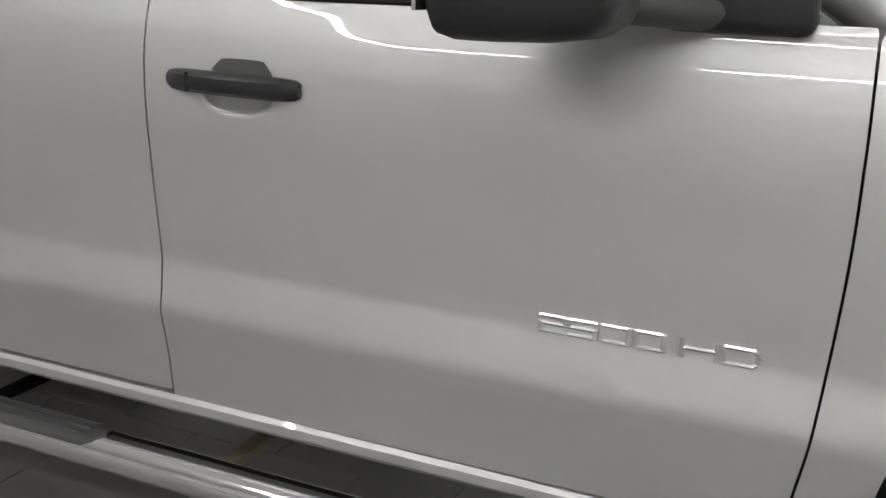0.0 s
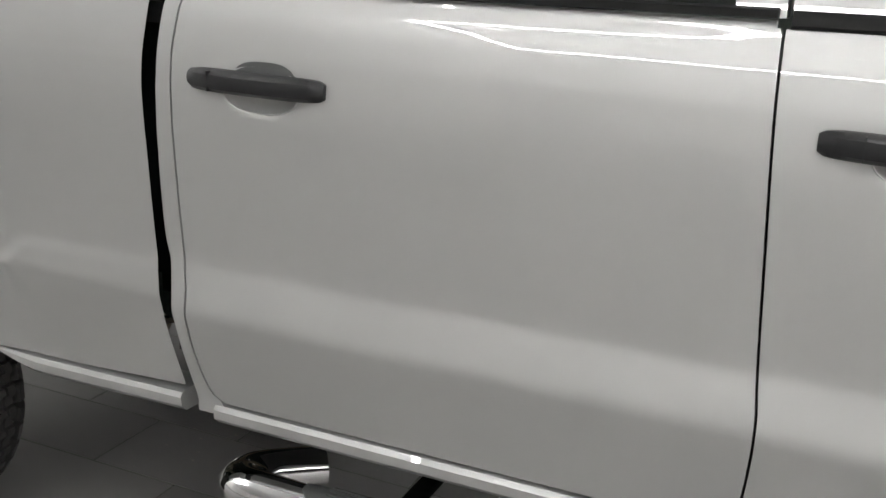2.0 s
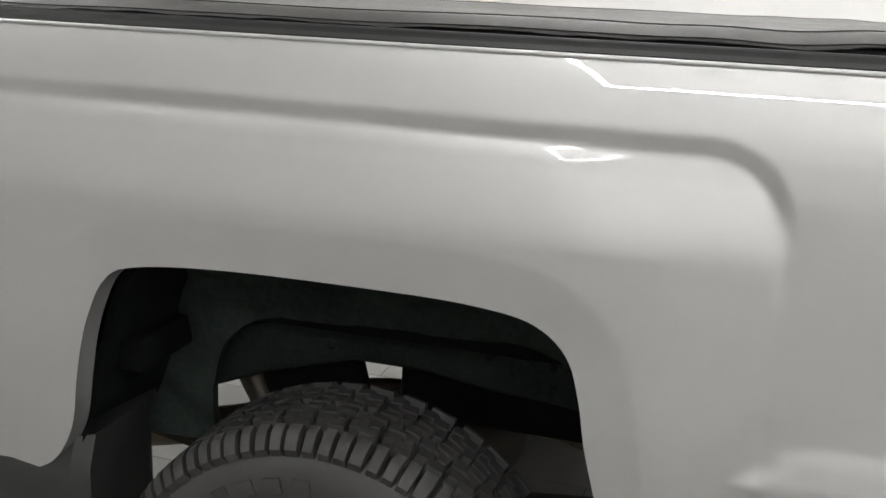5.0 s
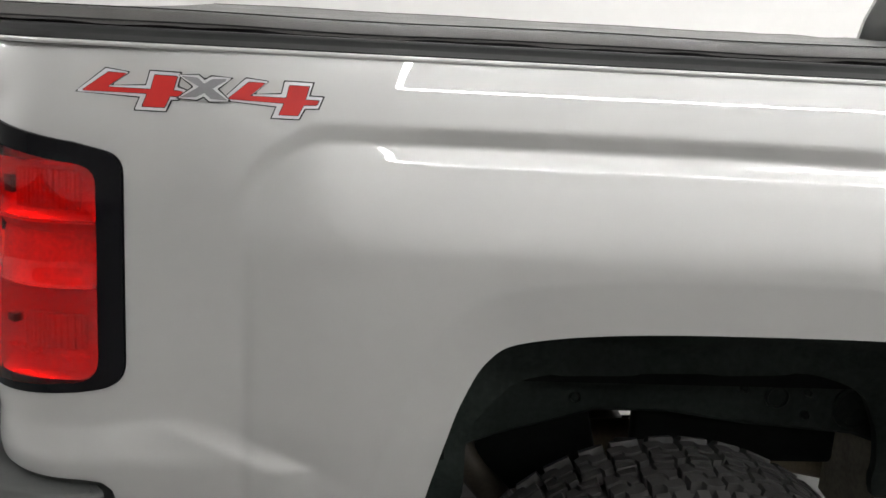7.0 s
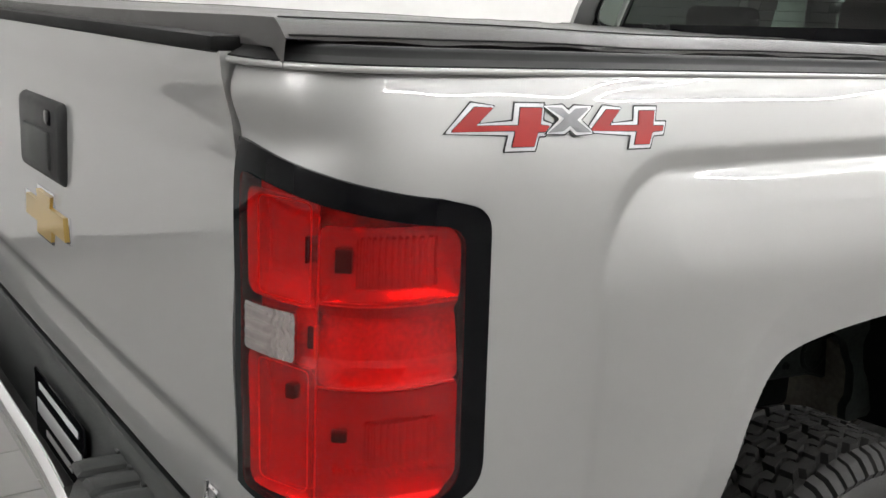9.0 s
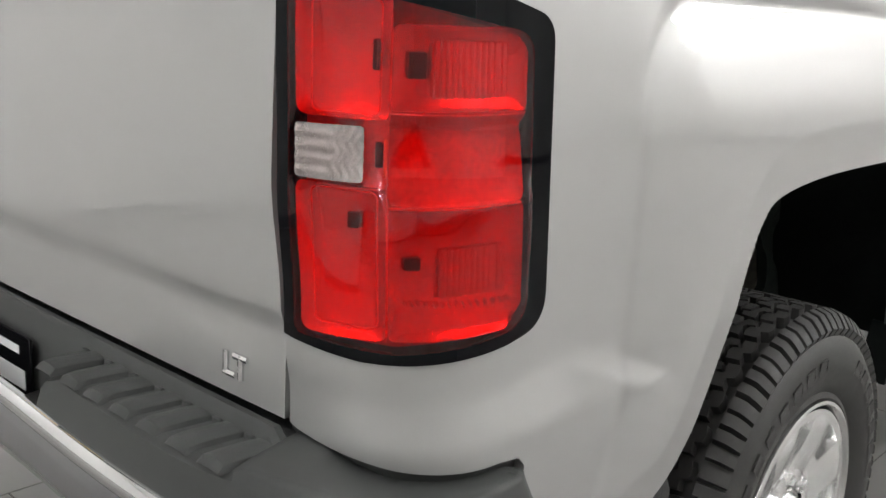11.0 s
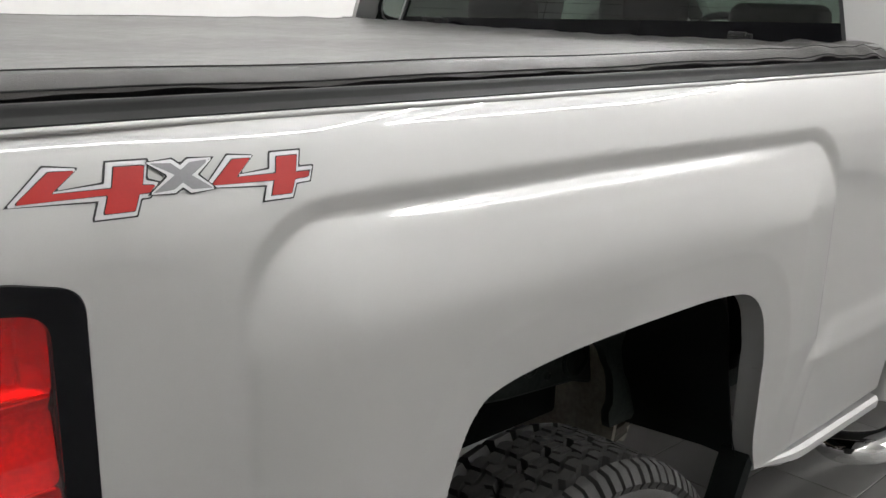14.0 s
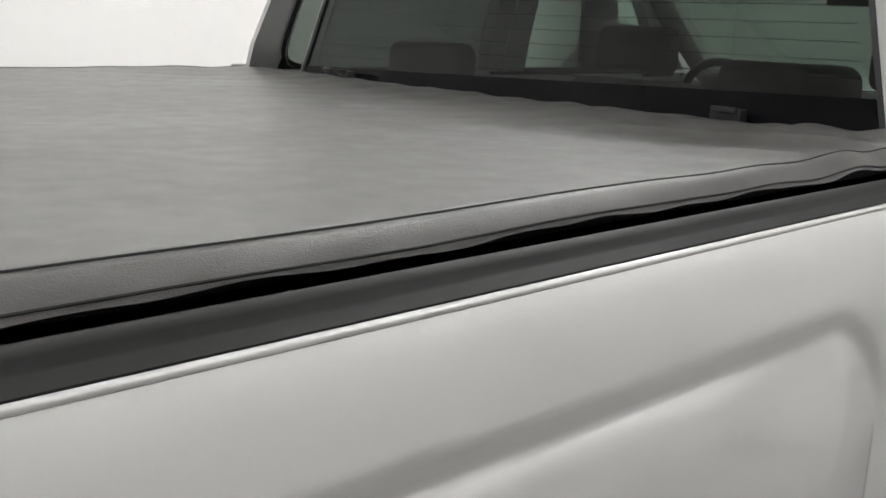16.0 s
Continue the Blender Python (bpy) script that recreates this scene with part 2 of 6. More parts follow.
def rounded(corners, n=7):
    """A closed outline through (u, z, radius) corners."""
    out = []
    m = len(corners)
    for i, (u, z, r) in enumerate(corners):
        p, a, b = np.array((u, z)), np.array(corners[i - 1][:2]), np.array(corners[(i + 1) % m][:2])
        if r <= 0:
            out.append((u, z))
            continue
        da, db = (a - p) / np.hypot(*(a - p)), (b - p) / np.hypot(*(b - p))
        s, e = p + da * r, p + db * r
        for k in range(n + 1):
            t = k / n
            q = s * (1 - t) ** 2 + 2 * p * t * (1 - t) + e * t * t
            out.append((float(q[0]), float(q[1])))
    return out


def inside(poly, x, z):
    """Which points lie in a closed polygon."""
    c = np.zeros(x.shape, bool)
    px, pz = poly[:, 0], poly[:, 1]
    for i in range(len(poly)):
        j = i - 1
        hit = (pz[i] > z) != (pz[j] > z)
        with np.errstate(divide="ignore", invalid="ignore"):
            xs = (px[j] - px[i]) * (z - pz[i]) / (pz[j] - pz[i]) + px[i]
        c ^= hit & (x < xs)
    return c


def nearest(poly, x, z):
    """Distance to, and nearest point of, a dense polyline."""
    best, ix = np.full(x.shape, 9.0), np.zeros(x.shape, int)
    for i, (a, b) in enumerate(poly):
        d = np.hypot(x - a, z - b)
        m = d < best
        best[m], ix[m] = d[m], i
    return best, poly[ix]


def panel(name, outline, place, step, material, parent, label="", depth=(0, 0.02, 0), inward=None, hole=None):
    """A body panel: the inside of an outline in (u, z), laid on the surface place(u, z), with a turned-in flange."""
    outline = np.asarray(outline, float)
    dense = resample(np.vstack([outline, outline[:1]]), step / 5)
    if hole is not None:
        hole = np.asarray(hole, float)
        dense = np.vstack([dense, resample(np.vstack([hole, hole[:1]]), step / 5)])
    u0, z0 = outline.min(0)
    u1, z1 = outline.max(0)
    nu, nz = int((u1 - u0) / step) + 2, int((z1 - z0) / step) + 2
    us, zs = np.meshgrid(np.linspace(u0, u1, nu), np.linspace(z0, z1, nz), indexing="ij")
    cu, cz = (us[1:, 1:] + us[:-1, :-1]) / 2, (zs[1:, 1:] + zs[:-1, :-1]) / 2
    keep = inside(outline, cu, cz)
    if hole is not None:
        keep &= ~inside(hole, cu, cz)
    cells = np.argwhere(keep)
    used, count = {}, {}
    faces = []
    for i, j in cells:
        q = [(i, j), (i + 1, j), (i + 1, j + 1), (i, j + 1)]
        faces.append([used.setdefault(v, len(used)) for v in q])
        for a, b in zip(q, q[1:] + q[:1]):
            count[(b, a)] = count.get((b, a), 0)
            count[(a, b)] = count.get((a, b), 0) + 1
    edges = [(a, b) for (a, b), n in count.items() if n and not count.get((b, a), 0)]
    keys = list(used)
    pu = np.array([us[k] for k in keys])
    pz = np.array([zs[k] for k in keys])
    rim = sorted({used[v] for e in edges for v in e})
    _, near = nearest(dense, pu[rim], pz[rim])
    pu[rim], pz[rim] = near[:, 0], near[:, 1]
    verts = place(pu, pz)
    n = len(verts)
    at = {r: n + k for k, r in enumerate(rim)}
    back = {r: n + len(rim) + k for k, r in enumerate(rim)}
    deep = np.asarray(depth, float) if inward is None else inward(pu[rim], pz[rim])
    allv = np.vstack([verts, verts[rim], verts[rim] + deep])
    for a, b in edges:
        a, b = used[a], used[b]
        faces.append((at[b], at[a], back[a], back[b]))
    return mesh_object(name, allv, faces, material, parent, label)


GLYPHS = {"2": ((0, 1, 1, 1), (1, 1, 1, 0.5), (1, 0.5, 0, 0.5), (0, 0.5, 0, 0), (0, 0, 1, 0)),
          "5": ((1, 1, 0, 1), (0, 1, 0, 0.5), (0, 0.5, 1, 0.5), (1, 0.5, 1, 0), (1, 0, 0, 0)),
          "0": ((0, 1, 1, 1), (1, 1, 1, 0), (1, 0, 0, 0), (0, 0, 0, 1)),
          "H": ((0, 1, 0, 0), (1, 1, 1, 0), (0, 0.5, 1, 0.5)),
          "D": ((0, 1, 0.85, 1), (0.85, 1, 1, 0.8), (1, 0.8, 1, 0.2), (1, 0.2, 0.85, 0), (0.85, 0, 0, 0), (0, 0, 0, 1)),
          "L": ((0, 1, 0, 0), (0, 0, 1, 0)),
          "T": ((0, 1, 1, 1), (0.5, 1, 0.5, 0))}


def badge_letter(ch, x0, x1, z0, z1, bar, place, parent):
    """A raised chrome character of ridged strokes, laid on place(u, z, out)."""
    bm = bmesh.new()
    for ax, az, bx, bz in GLYPHS[ch]:
        p, q = np.array((x0 + ax * (x1 - x0), z0 + az * (z1 - z0))), np.array((x0 + bx * (x1 - x0), z0 + bz * (z1 - z0)))
        d = (q - p) / np.hypot(*(q - p))
        n = np.array((-d[1], d[0]))
        p, q = p - d * bar * 0.5, q + d * bar * 0.5
        rings = []
        for c in (p, q):
            row = []
            for w, out in ((-1.0, -0.0004), (-0.9, 0.0022), (0.0, 0.0038), (0.9, 0.0022), (1.0, -0.0004)):
                u, z = c + n * w * bar * (0.72 if abs(d[0]) > 0.5 else 0.9)
                row.append(bm.verts.new(place(u, z, out)))
            rings.append(row)
        for j in range(4):
            bm.faces.new((rings[0][j], rings[0][j + 1], rings[1][j + 1], rings[1][j]))
        bm.faces.new(rings[0])
        bm.faces.new(rings[1])
    return part("letter", bm, M_CHROME, parent, "raised chrome badge letter")


# ---- the showroom ----
ROOM = (-8.2, 9.0, -9.5, 5.2, 4.4)


def slab(name, lo, hi, material, label, category="wall"):
    bm = bmesh.new()
    add_box(bm, lo, hi)
    ob = part(name, bm, material, None)
    return tagged(ob, label, category, kind="structure")


def room():
    x0, x1, y0, y1, h = ROOM
    slab("wall_north", (x0 - 0.2, y1, 0), (x1 + 0.2, y1 + 0.2, h), M_WALL, "plain white painted showroom wall")
    slab("wall_south", (x0 - 0.2, y0 - 0.2, 0), (x1 + 0.2, y0, h), M_WALL, "plain white painted showroom wall")
    slab("wall_west", (x0 - 0.2, y0, 0), (x0, y1, h), M_WALL, "plain white painted showroom wall")
    slab("wall_east", (x1, y0, 0), (x1 + 0.2, y1, h), M_WALL, "plain white painted showroom wall")
    slab("ceiling", (x0 - 0.2, y0 - 0.2, h), (x1 + 0.2, y1 + 0.2, h + 0.2), M_CEIL, "plain white showroom ceiling", "ceiling")
    for k, (lo, hi) in enumerate((((x0, y1 - 0.015, 0), (x1, y1, 0.1)), ((x0, y0, 0), (x1, y0 + 0.015, 0.1)),
                                  ((x0, y0 + 0.015, 0), (x0 + 0.015, y1 - 0.015, 0.1)), ((x1 - 0.015, y0 + 0.015, 0), (x1, y1 - 0.015, 0.1)))):
        slab("baseboard", lo, hi, M_BASE, "dark grey baseboard along the white wall", "baseboard")


def led_ring(at):
    """A long rectangle of LED tubes hung under the ceiling."""
    e = thing("ceiling_light", "long rectangular LED tube light under the white ceiling", "ceiling light", "rectangular ceiling lights", at=at)
    a, b = 2.10, 1.25
    pts = [(-a, -b), (a, -b), (a, b), (-a, b)]
    for i in range(4):
        p, q = Vector((*pts[i], 0)), Vector((*pts[(i + 1) % 4], 0))
        d = (q - p).normalized()
        p, q = p + d * 0.03, q - d * 0.03
        bm = bmesh.new()
        sweep(bm, [p, q], [(-0.022, -0.03), (0.022, -0.03), (0.022, 0.0), (-0.022, 0.0)])
        part("tube", bm, M_LED, e)
        bm = bmesh.new()
        sweep(bm, [p, q], [(-0.026, 0.003), (0.026, 0.003), (0.026, 0.03), (-0.026, 0.03)])
        part("tube_housing", bm, M_WALL, e)
    for s in (-1, 1):
        bm = bmesh.new()
        sweep(bm, [(s * (a - 0.3), 0.0, 0.03), (s * (a - 0.3), 0.0, ROOM[4] - at[2])], circle(0.006, 8), up=(1, 0, 0))
        part("rod", bm, M_CHROME, e)
        bm = bmesh.new()
        add_box(bm, (s * (a - 0.3) - 0.01, -b, 0.031), (s * (a - 0.3) + 0.01, b, 0.045))
        part("crossbar", bm, M_WALL, e)
    return e


room()
first_light = led_ring((1.65, -4.05, 4.1))
# four copies added out of view, to fill the room with light
for px, py in ((6.6, -4.05), (-5.2, -0.3), (1.65, 2.2), (6.3, 2.2)):
    copy_thing(first_light, pose(px, py, 4.1))

# ---- the pickup: right side at y = 0, nose towards +x ----
truck = thing("pickup_truck", "silver crew cab heavy duty pickup truck on grey floor tiles", "pickup truck")
MIDDLE = 1.015
AXLE_X, AXLE_Z = -0.128, 0.4035
WHEEL_SIZE = (0.985, 0.95, 0.985)

# outward swell of the sheet metal by height
OUT_DOOR = profile_of([(1.44, -0.0065), (1.42, 0.0018), (1.40, 0.0094), (1.36, 0.0226), (1.31, 0.0345), (1.25, 0.042), (1.18, 0.045), (1.08, 0.045),
                       (0.95, 0.043), (0.93, 0.044), (0.85, 0.066), (0.835, 0.068), (0.75, 0.047), (0.65, 0.024)], 0.012)
OUT_BED = profile_of([(1.43, -0.0070), (1.415, -0.0005), (1.40, 0.0054), (1.385, 0.0102), (1.37, 0.0145), (1.33, 0.0252), (1.30, 0.031), (1.25, 0.036), (1.18, 0.038), (1.08, 0.038),
                      (0.9, 0.036), (0.80, 0.026), (0.65, 0.008)], 0.009)
OUT_TAIL = profile_of([(1.43, -0.016), (1.415, -0.0065), (1.40, -0.0010), (1.37, 0.0075), (1.33, 0.0160), (1.30, 0.0195), (1.2, 0.024), (1.0, 0.033), (0.86, 0.034), (0.76, 0.023), (0.65, 0.004)], 0.02)
LEDGE = profile_of([(0.938, 0.0), (0.924, 0.001), (0.865, 0.0185), (0.853, 0.020), (0.76, 0.011), (0.65, 0.002)], 0.005)

ARCH = smooth_curve([(-0.70, 0.626), (-0.628, 0.662), (-0.578, 0.735), (-0.550, 0.84), (-0.534, 0.90), (-0.515, 0.96), (-0.483, 1.02), (-0.43, 1.048), (-0.27, 1.063), (0.0, 1.065), (0.13, 1.06),
                     (0.21, 1.045), (0.26, 1.005), (0.283, 0.94), (0.30, 0.85), (0.336, 0.72), (0.378, 0.64)], 8)
ARCH_DENSE = resample(ARCH, 0.004)


def rounded_box_distance(x, z, x0, x1, z1, r):
    """Distance inwards from the rim of a box with rounded upper corners, open below."""
    mx, hx = (x0 + x1) / 2, (x1 - x0) / 2
    qx, qz = np.abs(x - mx) - (hx - r), z - (z1 - r)
    out = np.hypot(np.maximum(qx, 0), np.maximum(qz, 0)) + np.minimum(np.maximum(qx, qz), 0) - r
    return -out


def bed_out(x, z):
    tail = ramp(-x, 0.80, 1.0)
    o = OUT_BED(z) * (1 - tail) + OUT_TAIL(z) * tail
    up, down = np.maximum(z - 0.853, 0), np.maximum(0.853 - z, 0)
    front = x - (0.497 + 1.07 * up)
    back = -x - (0.705 + 2.4 * up)
    # the ledge behind the wheel gets lower towards the tail
    tall = 0.70 + 0.30 * ramp(x, -1.08, -0.86)
    zz = np.where((x < 0) & (z > 0.853), 0.853 + (z - 0.853) / tall, z)
    end = np.where(z > 0.853, np.clip(back / 0.075, 0, 1), ramp(back + 2.0 * down, 0.0, 0.075 + 3.0 * down))
    amp = 0.85 * ramp(front / (1 + 25 * down), -0.02, 0.05) + 0.62 * end * ramp(x, -1.14, -0.98)
    o = o + LEDGE(zz) * amp
    d = rounded_box_distance(x, z, -0.82, 0.54, 1.321 + 0.006 * ramp(-x, -0.35, 0.35), 0.12)
    low = ramp(z, 1.15, 1.27)
    o = o - 0.0100 * np.clip(d / 0.024, 0, 1) * low * (1 - 0.4 * ramp(-x, 0.45, 0.8))
    # the fender swells out at once under the crease and flattens towards the arch lip
    da, _ = nearest(ARCH_DENSE[::3], x, z)
    q = np.clip((d - 0.024 * low) / 0.16, 0, 1)
    brow = np.clip((d - 0.024 * low) / 0.026, 0, 1)
    lip = 0.55 * np.clip((0.077 - da) / 0.077, 0, 1)
    top = ramp(z, 0.62, 0.95)
    fore = ramp(x, 0.20, 0.36)
    keen = 0.16 * low * ramp(x, -0.75, -0.45) * (1 - fore)
    soft = 0.79 - 0.40 * fore
    o = o + ((1 - (1 - q) ** 2) * soft + (1 - (1 - brow) ** 2) * keen + q * (1 - soft - keen) - lip) * (0.0215 * top + 0.008 * (1 - top)) * ramp(d, 0.0, 0.024)
    return o


BEND, CORNER_A, CORNER_B = -1.03, 0.125, 0.122
TAIL_U = BEND - 0.19


def bed_place(u, z, off=0.0):
    """Side panel point for a station u along the side and round the rear corner, raised by off."""
    u, z = np.asarray(u, float), np.asarray(z, float)
    x = np.maximum(u, BEND)
    t = np.clip((BEND - u) / 0.19, 0, 1)
    o = bed_out(x, z) + off - 0.010 * ramp(t, 0.0, 0.8) * ramp(-z, -1.3, -1.1)
    ang = t * math.pi / 2
    n = 2.5
    c, s = np.cos(ang), np.sin(ang)
    ex, ey = np.power(s, 2 / n), 1 - np.power(np.maximum(c, 0), 2 / n)
    tuck = 0.018 * ramp(-z, -0.96, -0.84) * t + (0.002 * np.exp(-((z - 1.343) / 0.018) ** 2) - 0.024 * ramp(z, 1.328, 1.395)) * ramp(t, 0.1, 0.6)
    wide = CORNER_B + 0.02 * ramp(z, 0.98, 1.12)
    base_x = np.where(u < BEND, BEND - CORNER_A * ex + tuck, u)
    base_y = np.where(u < BEND, wide * ey, 0.0)
    return np.stack([base_x - s * o, base_y - c * o, z], 1)


GAP_X = smooth_curve([(0.907, 1.44), (0.907, 1.35), (0.907, 1.25), (0.916, 1.12), (0.927, 0.95), (0.938, 0.865), (0.946, 0.77), (0.965, 0.66)], 4)
LAMP = rounded([(-0.965, 0.968, 0.034), (-0.965, 1.275, 0.024), (-1.10, 1.307, 0.0), (-1.205, 1.333, 0.0), (-1.2195, 1.336, 0.0), (-1.2195, 0.962, 0.0),
                (-1.15, 0.952, 0.0), (-1.10, 0.950, 0.03), (-1.03, 0.955, 0.03)])


def build_bed():
    arch = [tuple(p) for p in ARCH[::-1] if p[1] > (0.645 if p[0] > 0 else 0.634)]
    outline = [*[tuple(p) for p in GAP_X if p[1] < 1.41], (0.7, 0.647), (0.375, 0.642), *arch, (-0.72, 0.631), (-0.81, 0.636), (-0.978, 0.648),
               (-0.981, 0.74), (-0.982, 0.795), (-0.986, 0.815), (-1.000, 0.828), (-1.06, 0.834), (-1.12, 0.842), (TAIL_U, 0.862), (TAIL_U, 1.413), (0.907, 1.413)]
    side = panel("bed_side", outline, bed_place, 0.0052, M_PAINT, truck, "silver steel bed side with swollen wheel arch", hole=LAMP,
                 inward=lambda u, z: np.where((u < BEND - 0.12)[:, None], (0.02, 0.0, 0.0), np.where((u > 0.88)[:, None], (-0.006, 0.006, 0.0), (0.0, 0.02, 0.0))))
    other = new("bed_side", side.data)
    other.parent, other.scale, other.location = truck, (1, -1, 1), (0, 2 * MIDDLE, 0)
    # arch lip turned inwards
    bm = bmesh.new()
    pts = [p for p in ARCH if p[1] > 0.64]
    o = bed_out(np.array([p[0] for p in pts]), np.array([p[1] for p in pts]))
    rings = []
    for (x, z), k in zip(pts, o):
        rings.append([bm.verts.new((x, -k + 0.001, z)), bm.verts.new((x, -k + 0.045, z)), bm.verts.new((x, -k + 0.046, z + 0.012))])
    for a, b in zip(rings, rings[1:]):
        for j in range(2):
            bm.faces.new((a[j], a[j + 1], b[j + 1], b[j]))
    part("arch_lip", bm, M_PAINT, truck, smooth=True)
    sill(0.385, 0.958, 0.642, 0.650, back=0.010, taper=0.2)
    return side


def sill(x0, x1, za, zb, name="sill", back=0.0, taper=0.0):
    """A rounded body-colour strip under the doors and the bed, thinning out over the stretch taper at its rear end."""
    bm = bmesh.new()
    sec = [(0.06, 0.0), (-0.006, -0.001), (-0.024, -0.004), (-0.031, -0.013), (-0.029, -0.032), (-0.014, -0.046), (0.06, -0.05)]
    rings = []
    for x in [x0, x0 + 0.004, *np.linspace(x0 + 0.02, x1 - 0.02, 18), x1 - 0.004, x1]:
        k = float(0.12 + 0.88 * ramp(x, x0 - 0.02, x0 + taper)) if taper else 1.0
        z = za + (zb - za) * (x - x0) / (x1 - x0)
        rings.append([bm.verts.new((x, (a * k if a < 0 else a) + back * k, z + b * k - 0.004)) for a, b in sec])
    for a, b in zip(rings, rings[1:]):
        for j in range(len(sec) - 1):
            bm.faces.new((a[j], a[j + 1], b[j + 1], b[j]))
    bm.faces.new(rings[0])
    bm.faces.new(rings[-1])
    return part(name, bm, M_PAINT, truck, smooth=True)


def door_out(u, z):
    """Swell of the cab side: its shoulder sinks a little towards the front."""
    drop = np.interp(u, (1.0, 1.8, 2.6, 3.2), (0.010, 0.007, -0.005, -0.010))
    return OUT_DOOR(z - drop * ramp(z, 1.2, 1.33) * (1 - ramp(z, 1.39, 1.42)))


def handle_pocket(u, z, hx, hz):
    """Depth of the finger pocket under a door handle."""
    q = np.hypot((u - hx - 0.010) / 0.078, (z - hz + 0.010) / 0.040)
    return 0.026 * (1 - ramp(q, 0.66, 1.03))


def door_place(hx, hz):
    def place(u, z):
        o = door_out(u, z) - handle_pocket(u, z, hx, hz)
        return np.stack([u, -o, z], 1)
    return place


SEAM_F = smooth_curve([(3.235, 1.46), (3.235, 1.415), (3.238, 1.33), (3.240, 1.24), (3.239, 1.085), (3.225, 0.857), (3.208, 0.729), (3.20, 0.64)], 4)
SEAM_M = smooth_curve([(2.005, 1.46), (2.005, 1.41), (2.012, 1.28), (2.024, 1.11), (2.036, 0.94), (2.046, 0.85), (2.042, 0.75), (2.03, 0.64)], 4)
SEAM_R = smooth_curve([(0.990, 1.476), (0.980, 1.36), (0.978, 1.26), (0.988, 1.08), (0.999, 0.93), (1.011, 0.87), (1.016, 0.756), (1.038, 0.671), (1.068, 0.648)], 4)
CAB_X = smooth_curve([(0.940, 1.48), (0.938, 1.42), (0.935, 1.24), (0.944, 1.0), (0.957, 0.93), (0.972, 0.846), (0.978, 0.75), (0.995, 0.64)], 4)


def door_handle(hx, hz, parent):
    """Pull handle with its keyed end cap and the thumb guard above it, on the door skin."""
    y0 = -0.038
    n, L = 32, 0.139
    bm = bmesh.new()
    rings = []
    for i in range(n + 1):
        t = -1 + 2 * i / n
        x = hx + t * L
        e = max(1 - abs(t) ** 9, 0.0) ** 0.5
        hgt = 0.0195 * (0.62 + 0.38 * e)
        out = 0.012 + 0.030 * (1 - abs(t) ** 2.6)
        back = 0.012 * (1 - ramp(abs(t), 0.45, 0.7)) - 0.012
        sec = [(back, hgt), (out * 0.55, hgt), (out * 0.92, hgt * 0.6), (out, -hgt * 0.1), (out * 0.9, -hgt * 0.62), (out * 0.5, -hgt), (back, -hgt)]
        zc = hz - 0.002 * t
        rings.append([bm.verts.new((x, y0 - a, zc + b)) for a, b in sec])
    m = len(rings[0])
    for a, b in zip(rings, rings[1:]):
        for j in range(m):
            bm.faces.new((a[j], a[(j + 1) % m], b[(j + 1) % m], b[j]))
    bm.faces.new(rings[0])
    bm.faces.new(rings[-1])
    h = part("door_handle", bm, M_BLACK_PLASTIC, parent, "black plastic pull handle", True)
    # thumb guard: a low dome against the door above the grip
    bm = bmesh.new()
    rings = []
    for i in range(33):
        t = -1 + i / 16
        top = 0.028 * max(1 - abs(t) ** 3.0, 0.0) ** 0.62
        rings.append([bm.verts.new((hx + 0.014 + t * 0.090, y0 + 0.012 - 0.018 * (1 - 0.6 * k) * (1 - abs(t) ** 4), hz + 0.010 + (top + 0.006) * k)) for k in (0, 0.35, 0.7, 0.92, 1.0)])
    for a, b in zip(rings, rings[1:]):
        for j in range(4):
            bm.faces.new((a[j], a[j + 1], b[j + 1], b[j]))
    part("thumb_guard", bm, M_GREY_PLASTIC, h, smooth=True)
    # finger cup behind the grip, with a rolled rim
    bm = bmesh.new()
    rings = []
    for k, d in ((1.03, -0.0004), (1.0, 0.0016), (0.97, 0.0012), (0.93, -0.001), (0.86, -0.0045), (0.6, -0.0085), (0.2, -0.0095)):
        ring = []
        for i in range(40):
            a = 2 * math.pi * i / 40
            c, sn = math.cos(a), math.sin(a)
            u = hx + 0.010 + 0.078 * k * math.copysign(abs(c) ** 0.8, c)
            z = hz - 0.010 + 0.040 * k * math.copysign(abs(sn) ** 0.9, sn)
            ring.append(bm.verts.new((u, -float(door_out(u, z)) - d, z)))
        rings.append(ring)
    for a, b in zip(rings, rings[1:]):
        for j in range(40):
            bm.faces.new((a[j], a[(j + 1) % 40], b[(j + 1) % 40], b[j]))
    bm.faces.new(rings[-1])
    part("finger_cup", bm, M_PAINT, h, "silver finger cup with a rolled rim", True)
    bm = bmesh.new()
    add_box(bm, (hx - 0.0796, y0 - 0.0345, hz - 0.016), (hx - 0.0784, y0, hz + 0.0188))
    part("cap_joint", bm, M_SEAL_SHADE, h)
    return h


